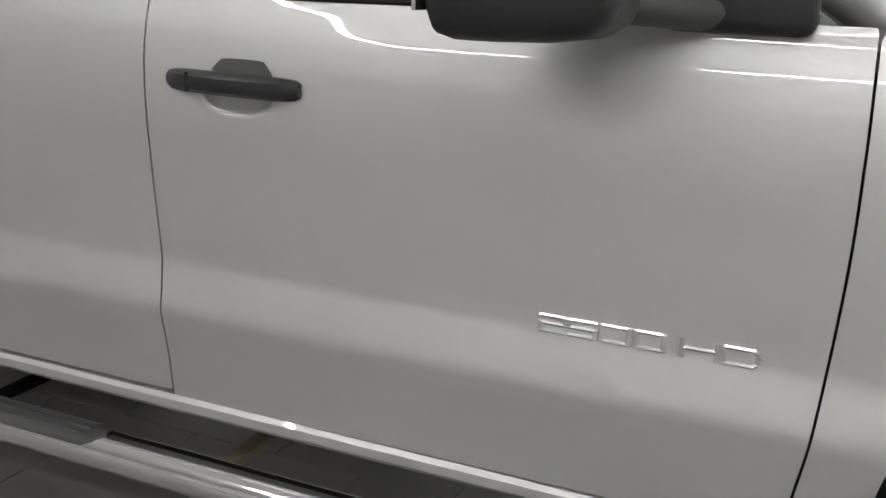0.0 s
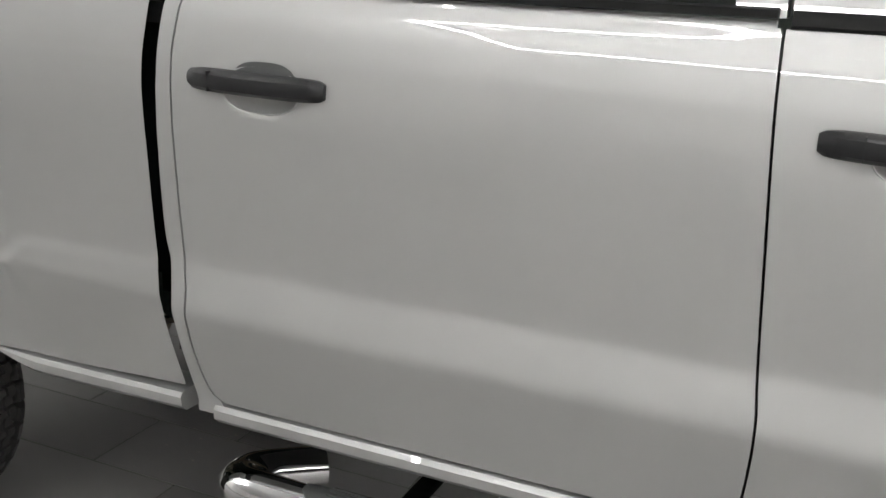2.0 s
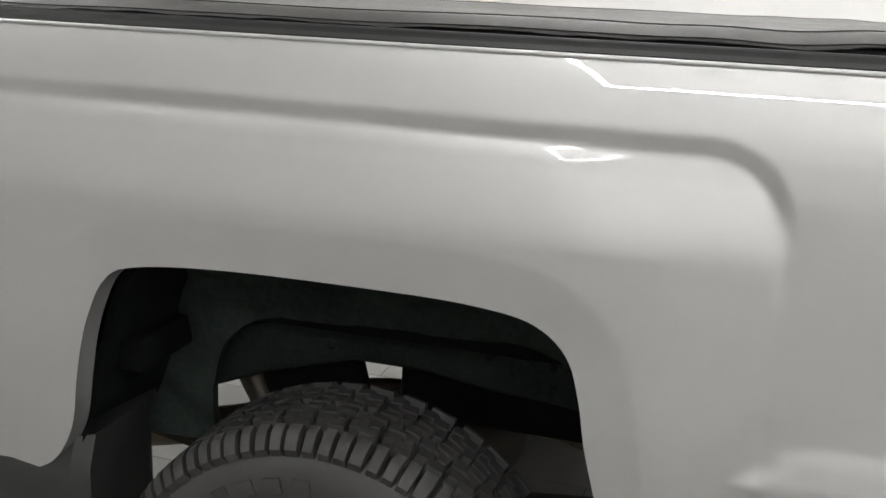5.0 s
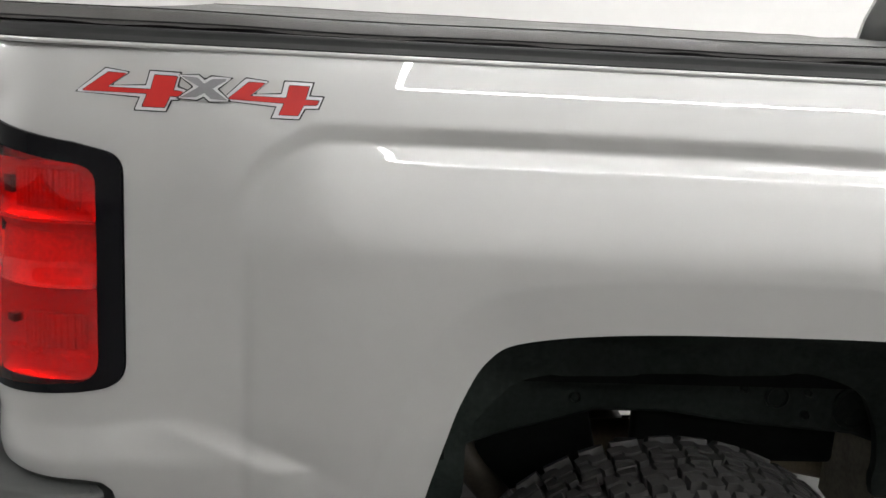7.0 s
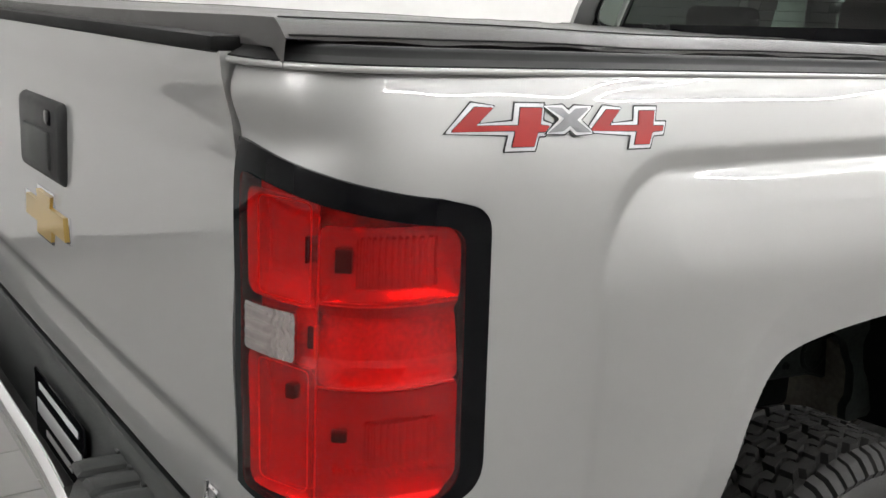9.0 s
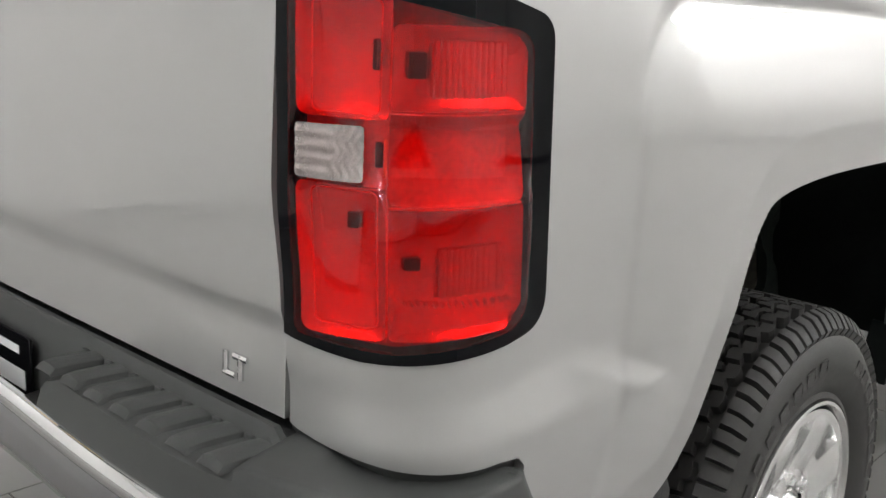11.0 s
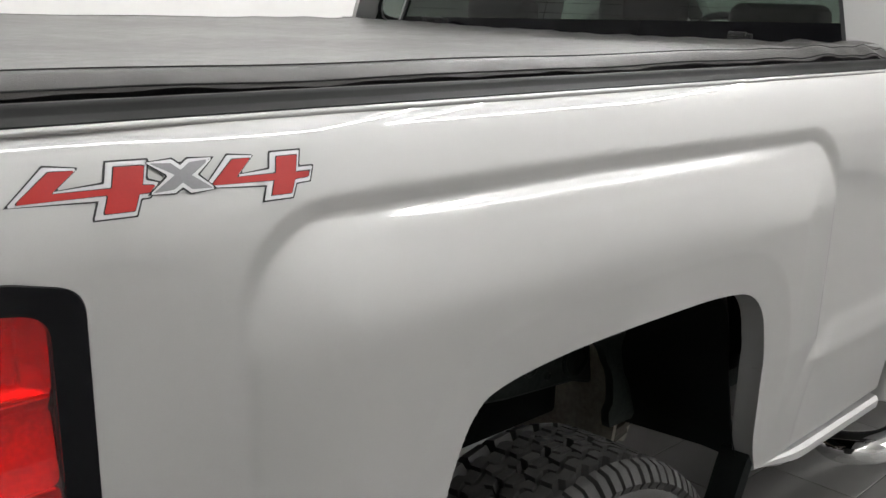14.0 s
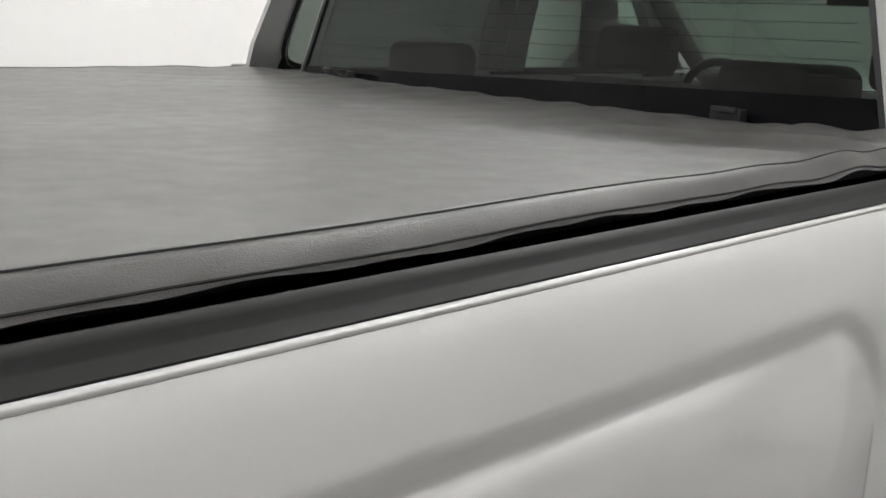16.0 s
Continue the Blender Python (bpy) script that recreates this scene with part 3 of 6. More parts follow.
def build_doors():
    belt = 1.422
    handles = ((2.21, 1.276), (1.160, 1.276))
    seams = ((SEAM_M, SEAM_F, "front_door"), (SEAM_R, SEAM_M, "rear_door"))
    for (hx, hz), (a, b, name) in zip(handles, seams):
        left = [(p[0] + 0.0022, p[1]) for p in a if p[1] < belt]
        right = [(p[0] - 0.0022, p[1]) for p in b if p[1] < belt]
        za = 0.650
        outline = [(left[0][0], belt), *left, (right[-1][0], za), *right[::-1], (right[0][0], belt)]
        d = panel(name, outline, door_place(hx, hz), 0.009, M_PAINT, truck, "silver door with a black pull handle")
        door_handle(hx, hz, d)
        o = new(name, d.data)
        o.parent, o.scale, o.location = truck, (1, -1, 1), (0, 2 * MIDDLE, 0)
    # rear cab corner between the rear door and the bed gap, rounded into the back wall
    def corner_place(w, z):
        edge = np.interp(z, CAB_X[::-1, 1], CAB_X[::-1, 0])
        seam = np.interp(z, SEAM_R[::-1, 1], SEAM_R[::-1, 0]) - 0.0022
        seam = np.maximum(seam, edge + 0.035)
        o = door_out(1.0, np.minimum(z, 1.41)) - 0.36 * np.maximum(z - 1.41, 0)
        rad = 0.013
        flat = np.clip((w - 0.4) / 0.6, 0, 1)
        ang = np.clip((0.4 - w) / 0.4, 0, 1) * math.pi / 2
        x = np.where(w < 0.4, edge + rad * (1 - np.sin(ang)), edge + rad + (seam - edge - rad) * flat)
        y = np.where(w < 0.4, rad * 2.0 * (1 - np.cos(ang)), 0) - o
        return np.stack([x, y, z], 1)
    ws, zs = np.meshgrid(np.linspace(0, 1, 14), np.linspace(0.62, 1.46, 80), indexing="ij")
    v = corner_place(ws.ravel(), zs.ravel())
    nz = zs.shape[1]
    f = [(i * nz + j, (i + 1) * nz + j, (i + 1) * nz + j + 1, i * nz + j + 1) for i in range(13) for j in range(nz - 1)]
    base = len(v)
    v = np.vstack([v, v[-nz:], v[-nz:] + (0, 0.02, 0), v[:nz] + (0.0, 0.08, 0)])
    f += [(base + j, base + nz + j, base + nz + j + 1, base + j + 1) for j in range(nz - 1)]
    f += [(base + 2 * nz + j, j, j + 1, base + 2 * nz + j + 1) for j in range(nz - 1)]
    c = mesh_object("cab_corner", v, f, M_PAINT, truck)
    o = new("cab_corner", c.data)
    o.parent, o.scale, o.location = truck, (1, -1, 1), (0, 2 * MIDDLE, 0)
    # front wing behind the door seam
    def wing_place(u, z):
        return np.stack([u, -door_out(u, z) + 0.05 * ramp(u, 3.6, 4.35) ** 2, z], 1)
    edge = [(p[0] + 0.0022, p[1]) for p in SEAM_F if p[1] < 1.42]
    fa = smooth_curve([(3.30, 0.60), (3.33, 0.82), (3.40, 0.98), (3.55, 1.04), (3.78, 1.05), (4.0, 1.04), (4.15, 0.98), (4.23, 0.84), (4.27, 0.68)], 6)
    out = [(edge[0][0], 1.42), *edge, (3.204, 0.64), (3.305, 0.64), *[tuple(p) for p in fa if p[1] > 0.7], (4.50, 0.72), (4.54, 1.2), (4.4, 1.38)]
    w = panel("front_wing", out, wing_place, 0.014, M_PAINT, truck)
    o = new("front_wing", w.data)
    o.parent, o.scale, o.location = truck, (1, -1, 1), (0, 2 * MIDDLE, 0)
    # sill under the doors
    sill(1.045, 3.30, 0.648, 0.650, "rocker_panel")
    # dark inner body that closes the seams
    box_part("inner_body", (1.0, 0.04, 0.62), (3.3, 2 * MIDDLE - 0.04, 1.36), M_GREY_PLASTIC, truck, 0)
    return


build_bed()
build_doors()


def mirrored(ob, name=None):
    """The same part on the truck's other side."""
    o = new(name or ob.name.split(".")[0], ob.data)
    o.parent, o.scale, o.location = ob.parent, (1, -1, 1), (0, 2 * MIDDLE, 0)
    return o


def tube(name, pts, r, material, parent, n=14, squash=1.0, label=""):
    bm = bmesh.new()
    sweep(bm, pts, circle(r, n, 1.0, squash))
    return part(name, bm, material, parent, label, True)


def loft(name, rings, material, parent, label="", closed=False, caps=False, last=False):
    """A skin through rings of equally many points."""
    bm = bmesh.new()
    rs = [[bm.verts.new(tuple(map(float, p))) for p in r] for r in rings]
    n = len(rs[0])
    for a, b in zip(rs, rs[1:]):
        for j in range(n if closed else n - 1):
            bm.faces.new((a[j], a[(j + 1) % n], b[(j + 1) % n], b[j]))
    if caps:
        bm.faces.new(rs[0][::-1])
    if caps or last:
        bm.faces.new(rs[-1])
    return part(name, bm, material, parent, label, True)


# ---- bed rails, inner bed, tonneau cover ----
def build_bed_top():
    def rail_ring(x, dy):
        return [(x, dy + a, b) for a, b in ((0.030, 1.400), (0.004, 1.409), (-0.002, 1.413), (-0.002, 1.418), (0.009, 1.4235), (0.012, 1.425), (0.016, 1.430), (0.020, 1.4335),
                                            (0.028, 1.4345), (0.032, 1.433), (0.034, 1.420), (0.034, 1.36))]
    rings = [rail_ring(x, 0.0) for x in np.linspace(0.906, -1.03, 30)]
    for k in range(1, 11):
        a = k / 10 * math.pi / 2
        c, s = math.cos(a), math.sin(a)
        ring = rail_ring(0, 0)
        rings.append([(-1.03 - (0.152 - p[1]) * max(s, 0) ** 0.8, 0.142 - (0.142 - p[1]) * max(c, 0) ** 0.8, p[2]) for p in ring])
    rail = loft("bed_rail_cap", rings, M_RAIL, truck, "black plastic bed rail cap")
    mirrored(rail)
    # rolled top edge of the painted bed side, just under the cap
    line = [(x, -0.0018, 1.4130) for x in np.linspace(0.904, -1.03, 24)]
    for k in range(1, 9):
        a = k / 8 * math.pi / 2
        line.append((-1.03 - 0.1530 * math.sin(a) ** 0.8, 0.142 - 0.1438 * math.cos(a) ** 0.8 if k < 8 else 0.142, 1.4130))
    edge = tube("rolled_edge", line, 0.0036, M_PAINT, truck, 10)
    if edge:
        mirrored(edge)
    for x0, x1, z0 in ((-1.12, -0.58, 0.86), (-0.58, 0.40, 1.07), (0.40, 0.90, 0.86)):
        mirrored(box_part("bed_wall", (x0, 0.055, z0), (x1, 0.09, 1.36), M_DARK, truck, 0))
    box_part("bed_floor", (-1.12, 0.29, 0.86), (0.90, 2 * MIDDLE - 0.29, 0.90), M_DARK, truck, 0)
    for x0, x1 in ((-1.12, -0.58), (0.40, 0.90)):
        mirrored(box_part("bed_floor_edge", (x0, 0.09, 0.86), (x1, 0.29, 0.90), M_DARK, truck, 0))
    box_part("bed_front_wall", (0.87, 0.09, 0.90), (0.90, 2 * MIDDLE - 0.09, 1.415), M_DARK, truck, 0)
    box_part("cab_back_wall", (0.975, 0.075, 0.66), (0.995, 2 * MIDDLE - 0.075, 1.43), M_PAINT, truck, 0)
    box_part("bed_gap_seal", (0.90, 0.05, 0.70), (0.978, 0.075, 1.40), M_SEAL_SHADE, truck, 0.003)


def cover_height(x, y):
    """Height of the slack vinyl sheet."""
    m = (y - MIDDLE) / 0.94
    z = 1.457 - 0.010 * (1 - m ** 2) * (0.6 + 0.4 * np.cos(x * 1.3))
    front = ramp(x, 0.15, 0.98)
    near = 1 - ramp(y, 0.2, 0.75)
    z = z + 0.0046 * front * np.sin(9 * y + 31 * x + 2.2 * np.sin(5 * y)) * (0.15 + near)
    z = z + 0.0028 * front * (0.35 + 0.65 * near) * np.sin(-14 * y + 17 * x + 3 * np.sin(7 * x)) + 0.0012 * np.sin(3.1 * x + 2 * y) + 0.0014 * front * np.sin(47 * y + 9 * x + 2 * np.sin(11 * x))
    z = z + 0.0042 * ramp(x, 0.55, 0.98) * near * np.sin(55 * x - 26 * y + 2 * np.sin(9 * y)) + 0.0010 * ramp(x, 0.86, 0.99) * np.sin(38 * y + 3.0 * np.sin(17 * y))
    tuck = np.minimum(y - 0.078, 2 * MIDDLE - 0.078 - y)
    return z + 0.001 * np.sin(x * 12) * np.exp(-tuck / 0.05)


def build_cover():
    e = thing("tonneau_cover", "soft dark grey vinyl tonneau cover with stitched hem over the bed", "tonneau cover")
    xs = np.linspace(-1.165, 0.995, 150)
    ys = np.concatenate([[0.052, 0.0535, 0.058, 0.064, 0.072], np.linspace(0.078, 2 * MIDDLE - 0.078, 110), 2 * MIDDLE - np.array([0.072, 0.064, 0.058, 0.0535, 0.052])])
    gx, gy = np.meshgrid(xs, ys, indexing="ij")
    inner = np.clip(gy, 0.078, 2 * MIDDLE - 0.078)
    gz = cover_height(gx, inner)
    drop = np.maximum(0.078 - gy, gy - (2 * MIDDLE - 0.078))
    wob = 0.0008 * np.sin(gx * 21) + 0.0006 * np.sin(gx * 53 + 1)
    gz = np.where(drop > 0, gz - 0.020 * (np.maximum(drop, 0) / 0.026) ** 1.25 + 1.6 * wob * np.maximum(drop, 0) / 0.026, gz)
    v = np.stack([gx.ravel(), (gy + np.where(drop > 0.01, 0.5 * wob * np.sign(MIDDLE - gy), 0)).ravel(), gz.ravel()], 1)
    nz = len(ys)
    f = [(i * nz + j, (i + 1) * nz + j, (i + 1) * nz + j + 1, i * nz + j + 1) for i in range(len(xs) - 1) for j in range(nz - 1)]
    base = len(v)
    v = np.vstack([v, v[-nz:], v[-nz:] + (0.002, 0, -0.028), v[:nz], v[:nz] + (-0.002, 0, -0.028)])
    f += [(base + j, base + nz + j, base + nz + j + 1, base + j + 1) for j in range(nz - 1)]
    f += [(base + 2 * nz + j, base + 3 * nz + j, base + 3 * nz + j + 1, base + 2 * nz + j + 1) for j in range(nz - 1)]
    mesh_object("vinyl_sheet", v, f, M_VINYL, e)
    for side in (0, 1):
        for y, dz in ((0.0795, 0.0006), (0.0560, -0.0155)):
            yy = 2 * MIDDLE - y if side else y
            pts = [(x, yy - (0.0012 if not side else -0.0012) * (y < 0.07), float(cover_height(x, np.clip(yy, 0.078, 2 * MIDDLE - 0.078))) + dz + (0.0008 * math.sin(x * 21) * 0.6 if y < 0.07 else 0)) for x in np.linspace(-1.16, 0.99, 160)]
            tube("hem_stitching", pts, 0.0011, M_THREAD, e, 5)
    # frame rail under the hem and the clips by the cab
    for side in (0, 1):
        y = 2 * MIDDLE - 0.10 if side else 0.10
        box_part("side_frame", (-1.14, y - 0.022, 1.425), (0.98, y + 0.022, 1.438), M_BLACK_PLASTIC, e, 0.002)
    for y, w in ((0.465, 0.03), (1.56, 0.02), (1.62, 0.02)):
        c = box_part("clip", (0.992, y - w, 1.440), (1.018, y + w, 1.468), M_BLACK_PLASTIC, e, 0.003)
        box_part("clip_tab", (0.983, y - w * 0.8, 1.462), (0.996, y + w * 0.8, 1.472), M_BLACK_PLASTIC, c, 0.002)
    box_part("strap", (1.003, 1.56, 1.447), (1.012, 1.85, 1.455), M_BLACK_PLASTIC, e, 0.002)
    return e


# ---- tail lamp, tailgate ----
def shrink(poly, k):
    """An outline moved inwards by k."""
    p = np.asarray(poly, float)
    out = []
    for i in range(len(p)):
        a, b, c = p[i - 1], p[i], p[(i + 1) % len(p)]
        d1, d2 = (b - a) / np.hypot(*(b - a)), (c - b) / np.hypot(*(c - b))
        n = np.array([d1[1] + d2[1], -d1[0] - d2[0]])
        n /= np.hypot(*n) + 1e-9
        out.append(b + n * k)
    return out


def build_lamp():
    red = rounded([(-1.000, 0.976, 0.030), (-1.000, 1.257, 0.022), (-1.12, 1.283, 0.0), (-1.2095, 1.306, 0.010), (-1.2095, 0.970, 0.010), (-1.12, 0.962, 0.0), (-1.06, 0.966, 0.02)])
    ring = [(u + (0.0006 if u < -1.1 else -0.002), z) for u, z in LAMP]
    inw = lambda k: (lambda u, z: bed_place(u, z, -k) - bed_place(u, z, 0))
    lamp = panel("tail_lamp", ring, lambda u, z: bed_place(u, z, 0.004), 0.006, M_GLOSS_BLACK, truck, "red tail lamp with a gloss black surround", hole=red, inward=inw(0.03))

    def ledge(u, z):
        """The lens steps out below its middle: a slanting ledge that sinks back towards the foot."""
        return 0.0088 * np.clip((1.130 - z) / 0.0255, 0, 1) * ramp(z, 0.972, 1.075) * ramp(-u, 0.998, 1.008) * ramp(u, -1.150, -1.132)
    lens = panel("lens", red, lambda u, z: bed_place(u, z, 0.006 + ledge(u, z)), 0.0045, M_LENS_RED, lamp, "clear red plastic lens", inward=inw(0.008))
    lens.visible_shadow = False

    def chamber(u0, u1, z0, z1, depth, material, lean=0.0):
        """A reflector bowl, deepest at its middle."""
        def place(u, z):
            a, c = (u - u0) / (u1 - u0), (z - z0) / (z1 - z0)
            bowl = np.clip(4 * a * (1 - a), 0, 1) ** 0.45 * np.clip(4 * c * (1 - c), 0, 1) ** 0.55
            return bed_place(u, z, -0.002 - depth * bowl - lean * c)
        return panel("reflector", rounded([(u0, z0, 0.008), (u0, z1, 0.008), (u1, z1, 0.008), (u1, z0, 0.008)], 3), place, 0.0045, material, lamp, inward=inw(0.003))
    chamber(-1.001, -1.127, 1.184, 1.264, 0.014, M_CHAMBER)
    chamber(-1.001, -1.127, 1.100, 1.172, 0.006, M_RED_IN, 0.008)
    chamber(-1.001, -1.127, 0.972, 1.100, 0.014, M_CHAMBER)
    chamber(-1.128, -1.208, 1.178, 1.290, 0.012, M_CHAMBER)
    chamber(-1.128, -1.208, 0.972, 1.116, 0.012, M_CHAMBER)
    chamber(-1.128, -1.150, 1.114, 1.180, 0.006, M_RED_IN)
    panel("backing", shrink(red, 0.002), lambda u, z: bed_place(u, z, -0.019), 0.012, M_RED_IN, lamp)
    # step over the middle band, its shade painted in a deeper red
    panel("brow", [(-1.003, 1.168), (-1.003, 1.187), (-1.127, 1.187), (-1.127, 1.172)], lambda u, z: bed_place(u, z, -0.009 + 0.008 * ramp(z, 1.172, 1.186)), 0.004, M_RED_SHADED, lamp)
    # fluted stretches of the reflectors
    for ua, ub, za, zb, n in ((-1.024, -1.094, 1.200, 1.250, 48), (-1.020, -1.082, 1.012, 1.058, 44)):
        us = np.linspace(ua, ub, n + 1)
        deep = -0.0085 - 0.0035 * (np.arange(n + 1) % 4 > 1)
        verts = np.vstack([bed_place(us, np.full(n + 1, z), deep) for z in np.linspace(za, zb, 5)])
        faces = [(r * (n + 1) + k, r * (n + 1) + k + 1, (r + 1) * (n + 1) + k + 1, (r + 1) * (n + 1) + k) for r in range(4) for k in range(n)]
        mesh_object("fluting", verts, faces, M_CHAMBER, lamp, smooth=False)
    # cross ribs low in the side chamber
    for k in range(16):
        u = -1.014 - 0.0064 * k
        tube("prism", bed_place([u, u - 0.0022], [0.9985 + 0.0005 * k, 1.0035 + 0.0005 * k], -0.0075), 0.0014, M_CHAMBER, lamp, 6)
    # bulbs and sockets
    for u, z, w, h in ((-1.106, 1.228, 0.017, 0.012), (-1.106, 1.046, 0.016, 0.006), (-1.158, 1.084, 0.012, 0.008), (-1.142, 1.236, 0.004, 0.014), (-1.136, 1.146, 0.008, 0.012)):
        t = min(max((BEND - u) / 0.19, 0), 1) * math.pi / 2
        p = bed_place([u], [z], -0.010)[0]
        bm = bmesh.new()
        add_box(bm, p - np.array((w / 2, 0.005, h)), p + np.array((w / 2, 0.005, h)), 0.002, 2, Matrix.Rotation(-t, 4, "Z"))
        part("socket", bm, M_BULB, lamp, smooth=True)
    p = bed_place([-1.130], [1.143], -0.006)[0]
    box_part("amber_strip", p - np.array((0.0025, 0.003, 0.018)), p + np.array((0.0025, 0.003, 0.018)), M_AMBER, lamp, 0.001, 1, Matrix.Rotation(-0.8, 4, "Z"))
    white = rounded([(-1.147, 1.121, 0.004), (-1.147, 1.173, 0.004), (-1.203, 1.171, 0.003), (-1.203, 1.120, 0.003)], 4)
    panel("reverse_lens", white, lambda u, z: bed_place(u, z, 0.0075 + 0.0004 * np.sin(z * 520) * ramp(-u, 1.172, 1.176) + 0.0007 * np.sin(u * 900 + 2 * np.sin(z * 300)) * (1 - ramp(-u, 1.172, 1.176))), 0.0022, M_REVERSE, lamp,
          "clear white reversing lens", inward=inw(0.006))
    # moulded frames round the inner chambers and the ribs across the lens
    for z0, z1 in ((1.182, 1.284), (0.984, 1.112)):
        loop = rounded([(-1.136, z0, 0.008), (-1.136, z1, 0.008), (-1.194, z1, 0.008), (-1.194, z0, 0.008)], 4)
        loop = loop + loop[:1]
        bm = bmesh.new()
        sweep(bm, bed_place([q[0] for q in loop], [q[1] for q in loop], -0.002), circle(0.0008, 6), up=(0.3, -1, 0.2))
        part("moulding", bm, M_RED_IN, lamp, smooth=True)
    for z in (1.184, 1.098):
        us = np.linspace(-1.006, -1.127, 14)
        tube("moulding", bed_place(us, np.full(14, z), -0.002), 0.0013, M_RED_IN, lamp, 6)
    bm = bmesh.new()
    sweep(bm, bed_place(np.full(12, -1.128), np.linspace(0.972, 1.272, 12), -0.001), circle(0.0009, 6), up=(1, 0, 0))
    part("moulding", bm, M_RED_IN, lamp, smooth=True)
    o = mirrored(lamp, "tail_lamp")
    for c in list(lamp.children):
        k = new(c.name.split(".")[0], c.data)
        k.parent = o
        k.visible_shadow = c.visible_shadow


def build_tailgate():
    prof = profile_of([(0.86, -1.173), (0.93, -1.172), (0.957, -1.169), (0.980, -1.179), (1.05, -1.177), (1.30, -1.170), (1.35, -1.176), (1.39, -1.187), (1.425, -1.190)], 0.004)
    y0, y1 = 0.1285, 2 * MIDDLE - 0.1285

    def place(y, z):
        m = np.clip(np.minimum(y - y0, y1 - y) / 0.30, 0, 1)
        shift = 0.021 * ramp(z, 0.98, 1.12) * (1 - ramp(np.minimum(y - y0, y1 - y), 0.0, 0.3)) * np.sign(MIDDLE - y)
        return np.stack([prof(z) - 0.002 * m * (2 - m), y + shift, z], 1)
    gate = panel("tailgate", [(y0, 0.866), (y0, 1.420), (y1, 1.420), (y1, 0.866)], place, 0.012, M_PAINT, truck, "silver tailgate with black pull handle", depth=(0.03, 0, 0))
    # dark strips added behind the tailgate gaps so that they look shaded
    for s in (0.115, 2 * MIDDLE - 0.115 - 0.05):
        box_part("gate_seal", (-1.146, s, 0.865), (-1.12, s + 0.05, 1.41), M_SEAL_SHADE, gate, 0)
    box_part("inner_gate", (-1.142, 0.17, 0.88), (-1.11, y1 - 0.04, 1.41), M_DARK, gate, 0)
    box_part("top_cap", (-1.200, 0.15, 1.418), (-1.10, y1 - 0.02, 1.436), M_RAIL, gate, 0.006)
    # handle bezel and paddle
    h = box_part("tailgate_handle", (-1.186, 0.79, 1.165), (-1.156, 1.07, 1.300), M_BLACK_PLASTIC, gate, 0.016, 3, label="black plastic tailgate handle")
    box_part("paddle", (-1.192, 0.85, 1.185), (-1.180, 1.02, 1.25), M_GREY_PLASTIC, h, 0.006, 2)
    box_part("lock_cover", (-1.190, 0.84, 1.26), (-1.183, 0.87, 1.285), M_GLOSS_BLACK, h, 0.004, 2)
    # gold cross-shaped emblem in a chrome rim
    for name, k, x, m in (("emblem_rim", 1.0, -1.181, M_CHROME), ("emblem", 0.86, -1.185, M_GOLD)):
        bm = bmesh.new()
        pts = [(-0.15, -0.022), (-0.055, -0.022), (-0.047, -0.045), (0.063, -0.045), (0.055, -0.022), (0.15, -0.022), (0.142, 0.022), (0.047, 0.022), (0.055, 0.045), (-0.055, 0.045), (-0.047, 0.022), (-0.142, 0.022)]
        fv = [bm.verts.new((x, MIDDLE - 0.10 + a * k, 1.10 + b * k)) for a, b in pts]
        face = bm.faces.new(fv)
        ext = bmesh.ops.extrude_face_region(bm, geom=[face])
        for v in ext["geom"]:
            if isinstance(v, bmesh.types.BMVert):
                v.co.x += 0.028
        part(name, bm, m, gate)
    # black strip set into each gap in place of its shade
    for y in (0.1225, 2 * MIDDLE - 0.1285):
        box_part("gap_seal", (-1.154, y, 0.868), (-1.12, y + 0.006, 1.335), M_SEAL_SHADE, gate, 0)
    for ch, ya, yb in (("L", 0.2270, 0.2120), ("T", 0.2100, 0.1910)):
        badge_letter(ch, ya, yb, 0.8895, 0.9115, 0.0052, lambda u, z, out: (float(prof(z)) - 0.0016 - out, u, z), gate)
    return gate


# ---- rear bumper ----
EDGE = [(-1.262, MIDDLE, 0.785), (-1.266, 0.62, 0.785), (-1.282, 0.36, 0.787), (-1.288, 0.22, 0.789), (-1.284, 0.13, 0.788), (-1.264, 0.05, 0.783), (-1.236, -0.003, 0.777), (-1.185, -0.042, 0.773),
        (-1.13, -0.062, 0.770), (-1.073, -0.072, 0.768), (-1.03, -0.074, 0.768), (-1.005, -0.070, 0.768), (-0.988, -0.058, 0.768)]


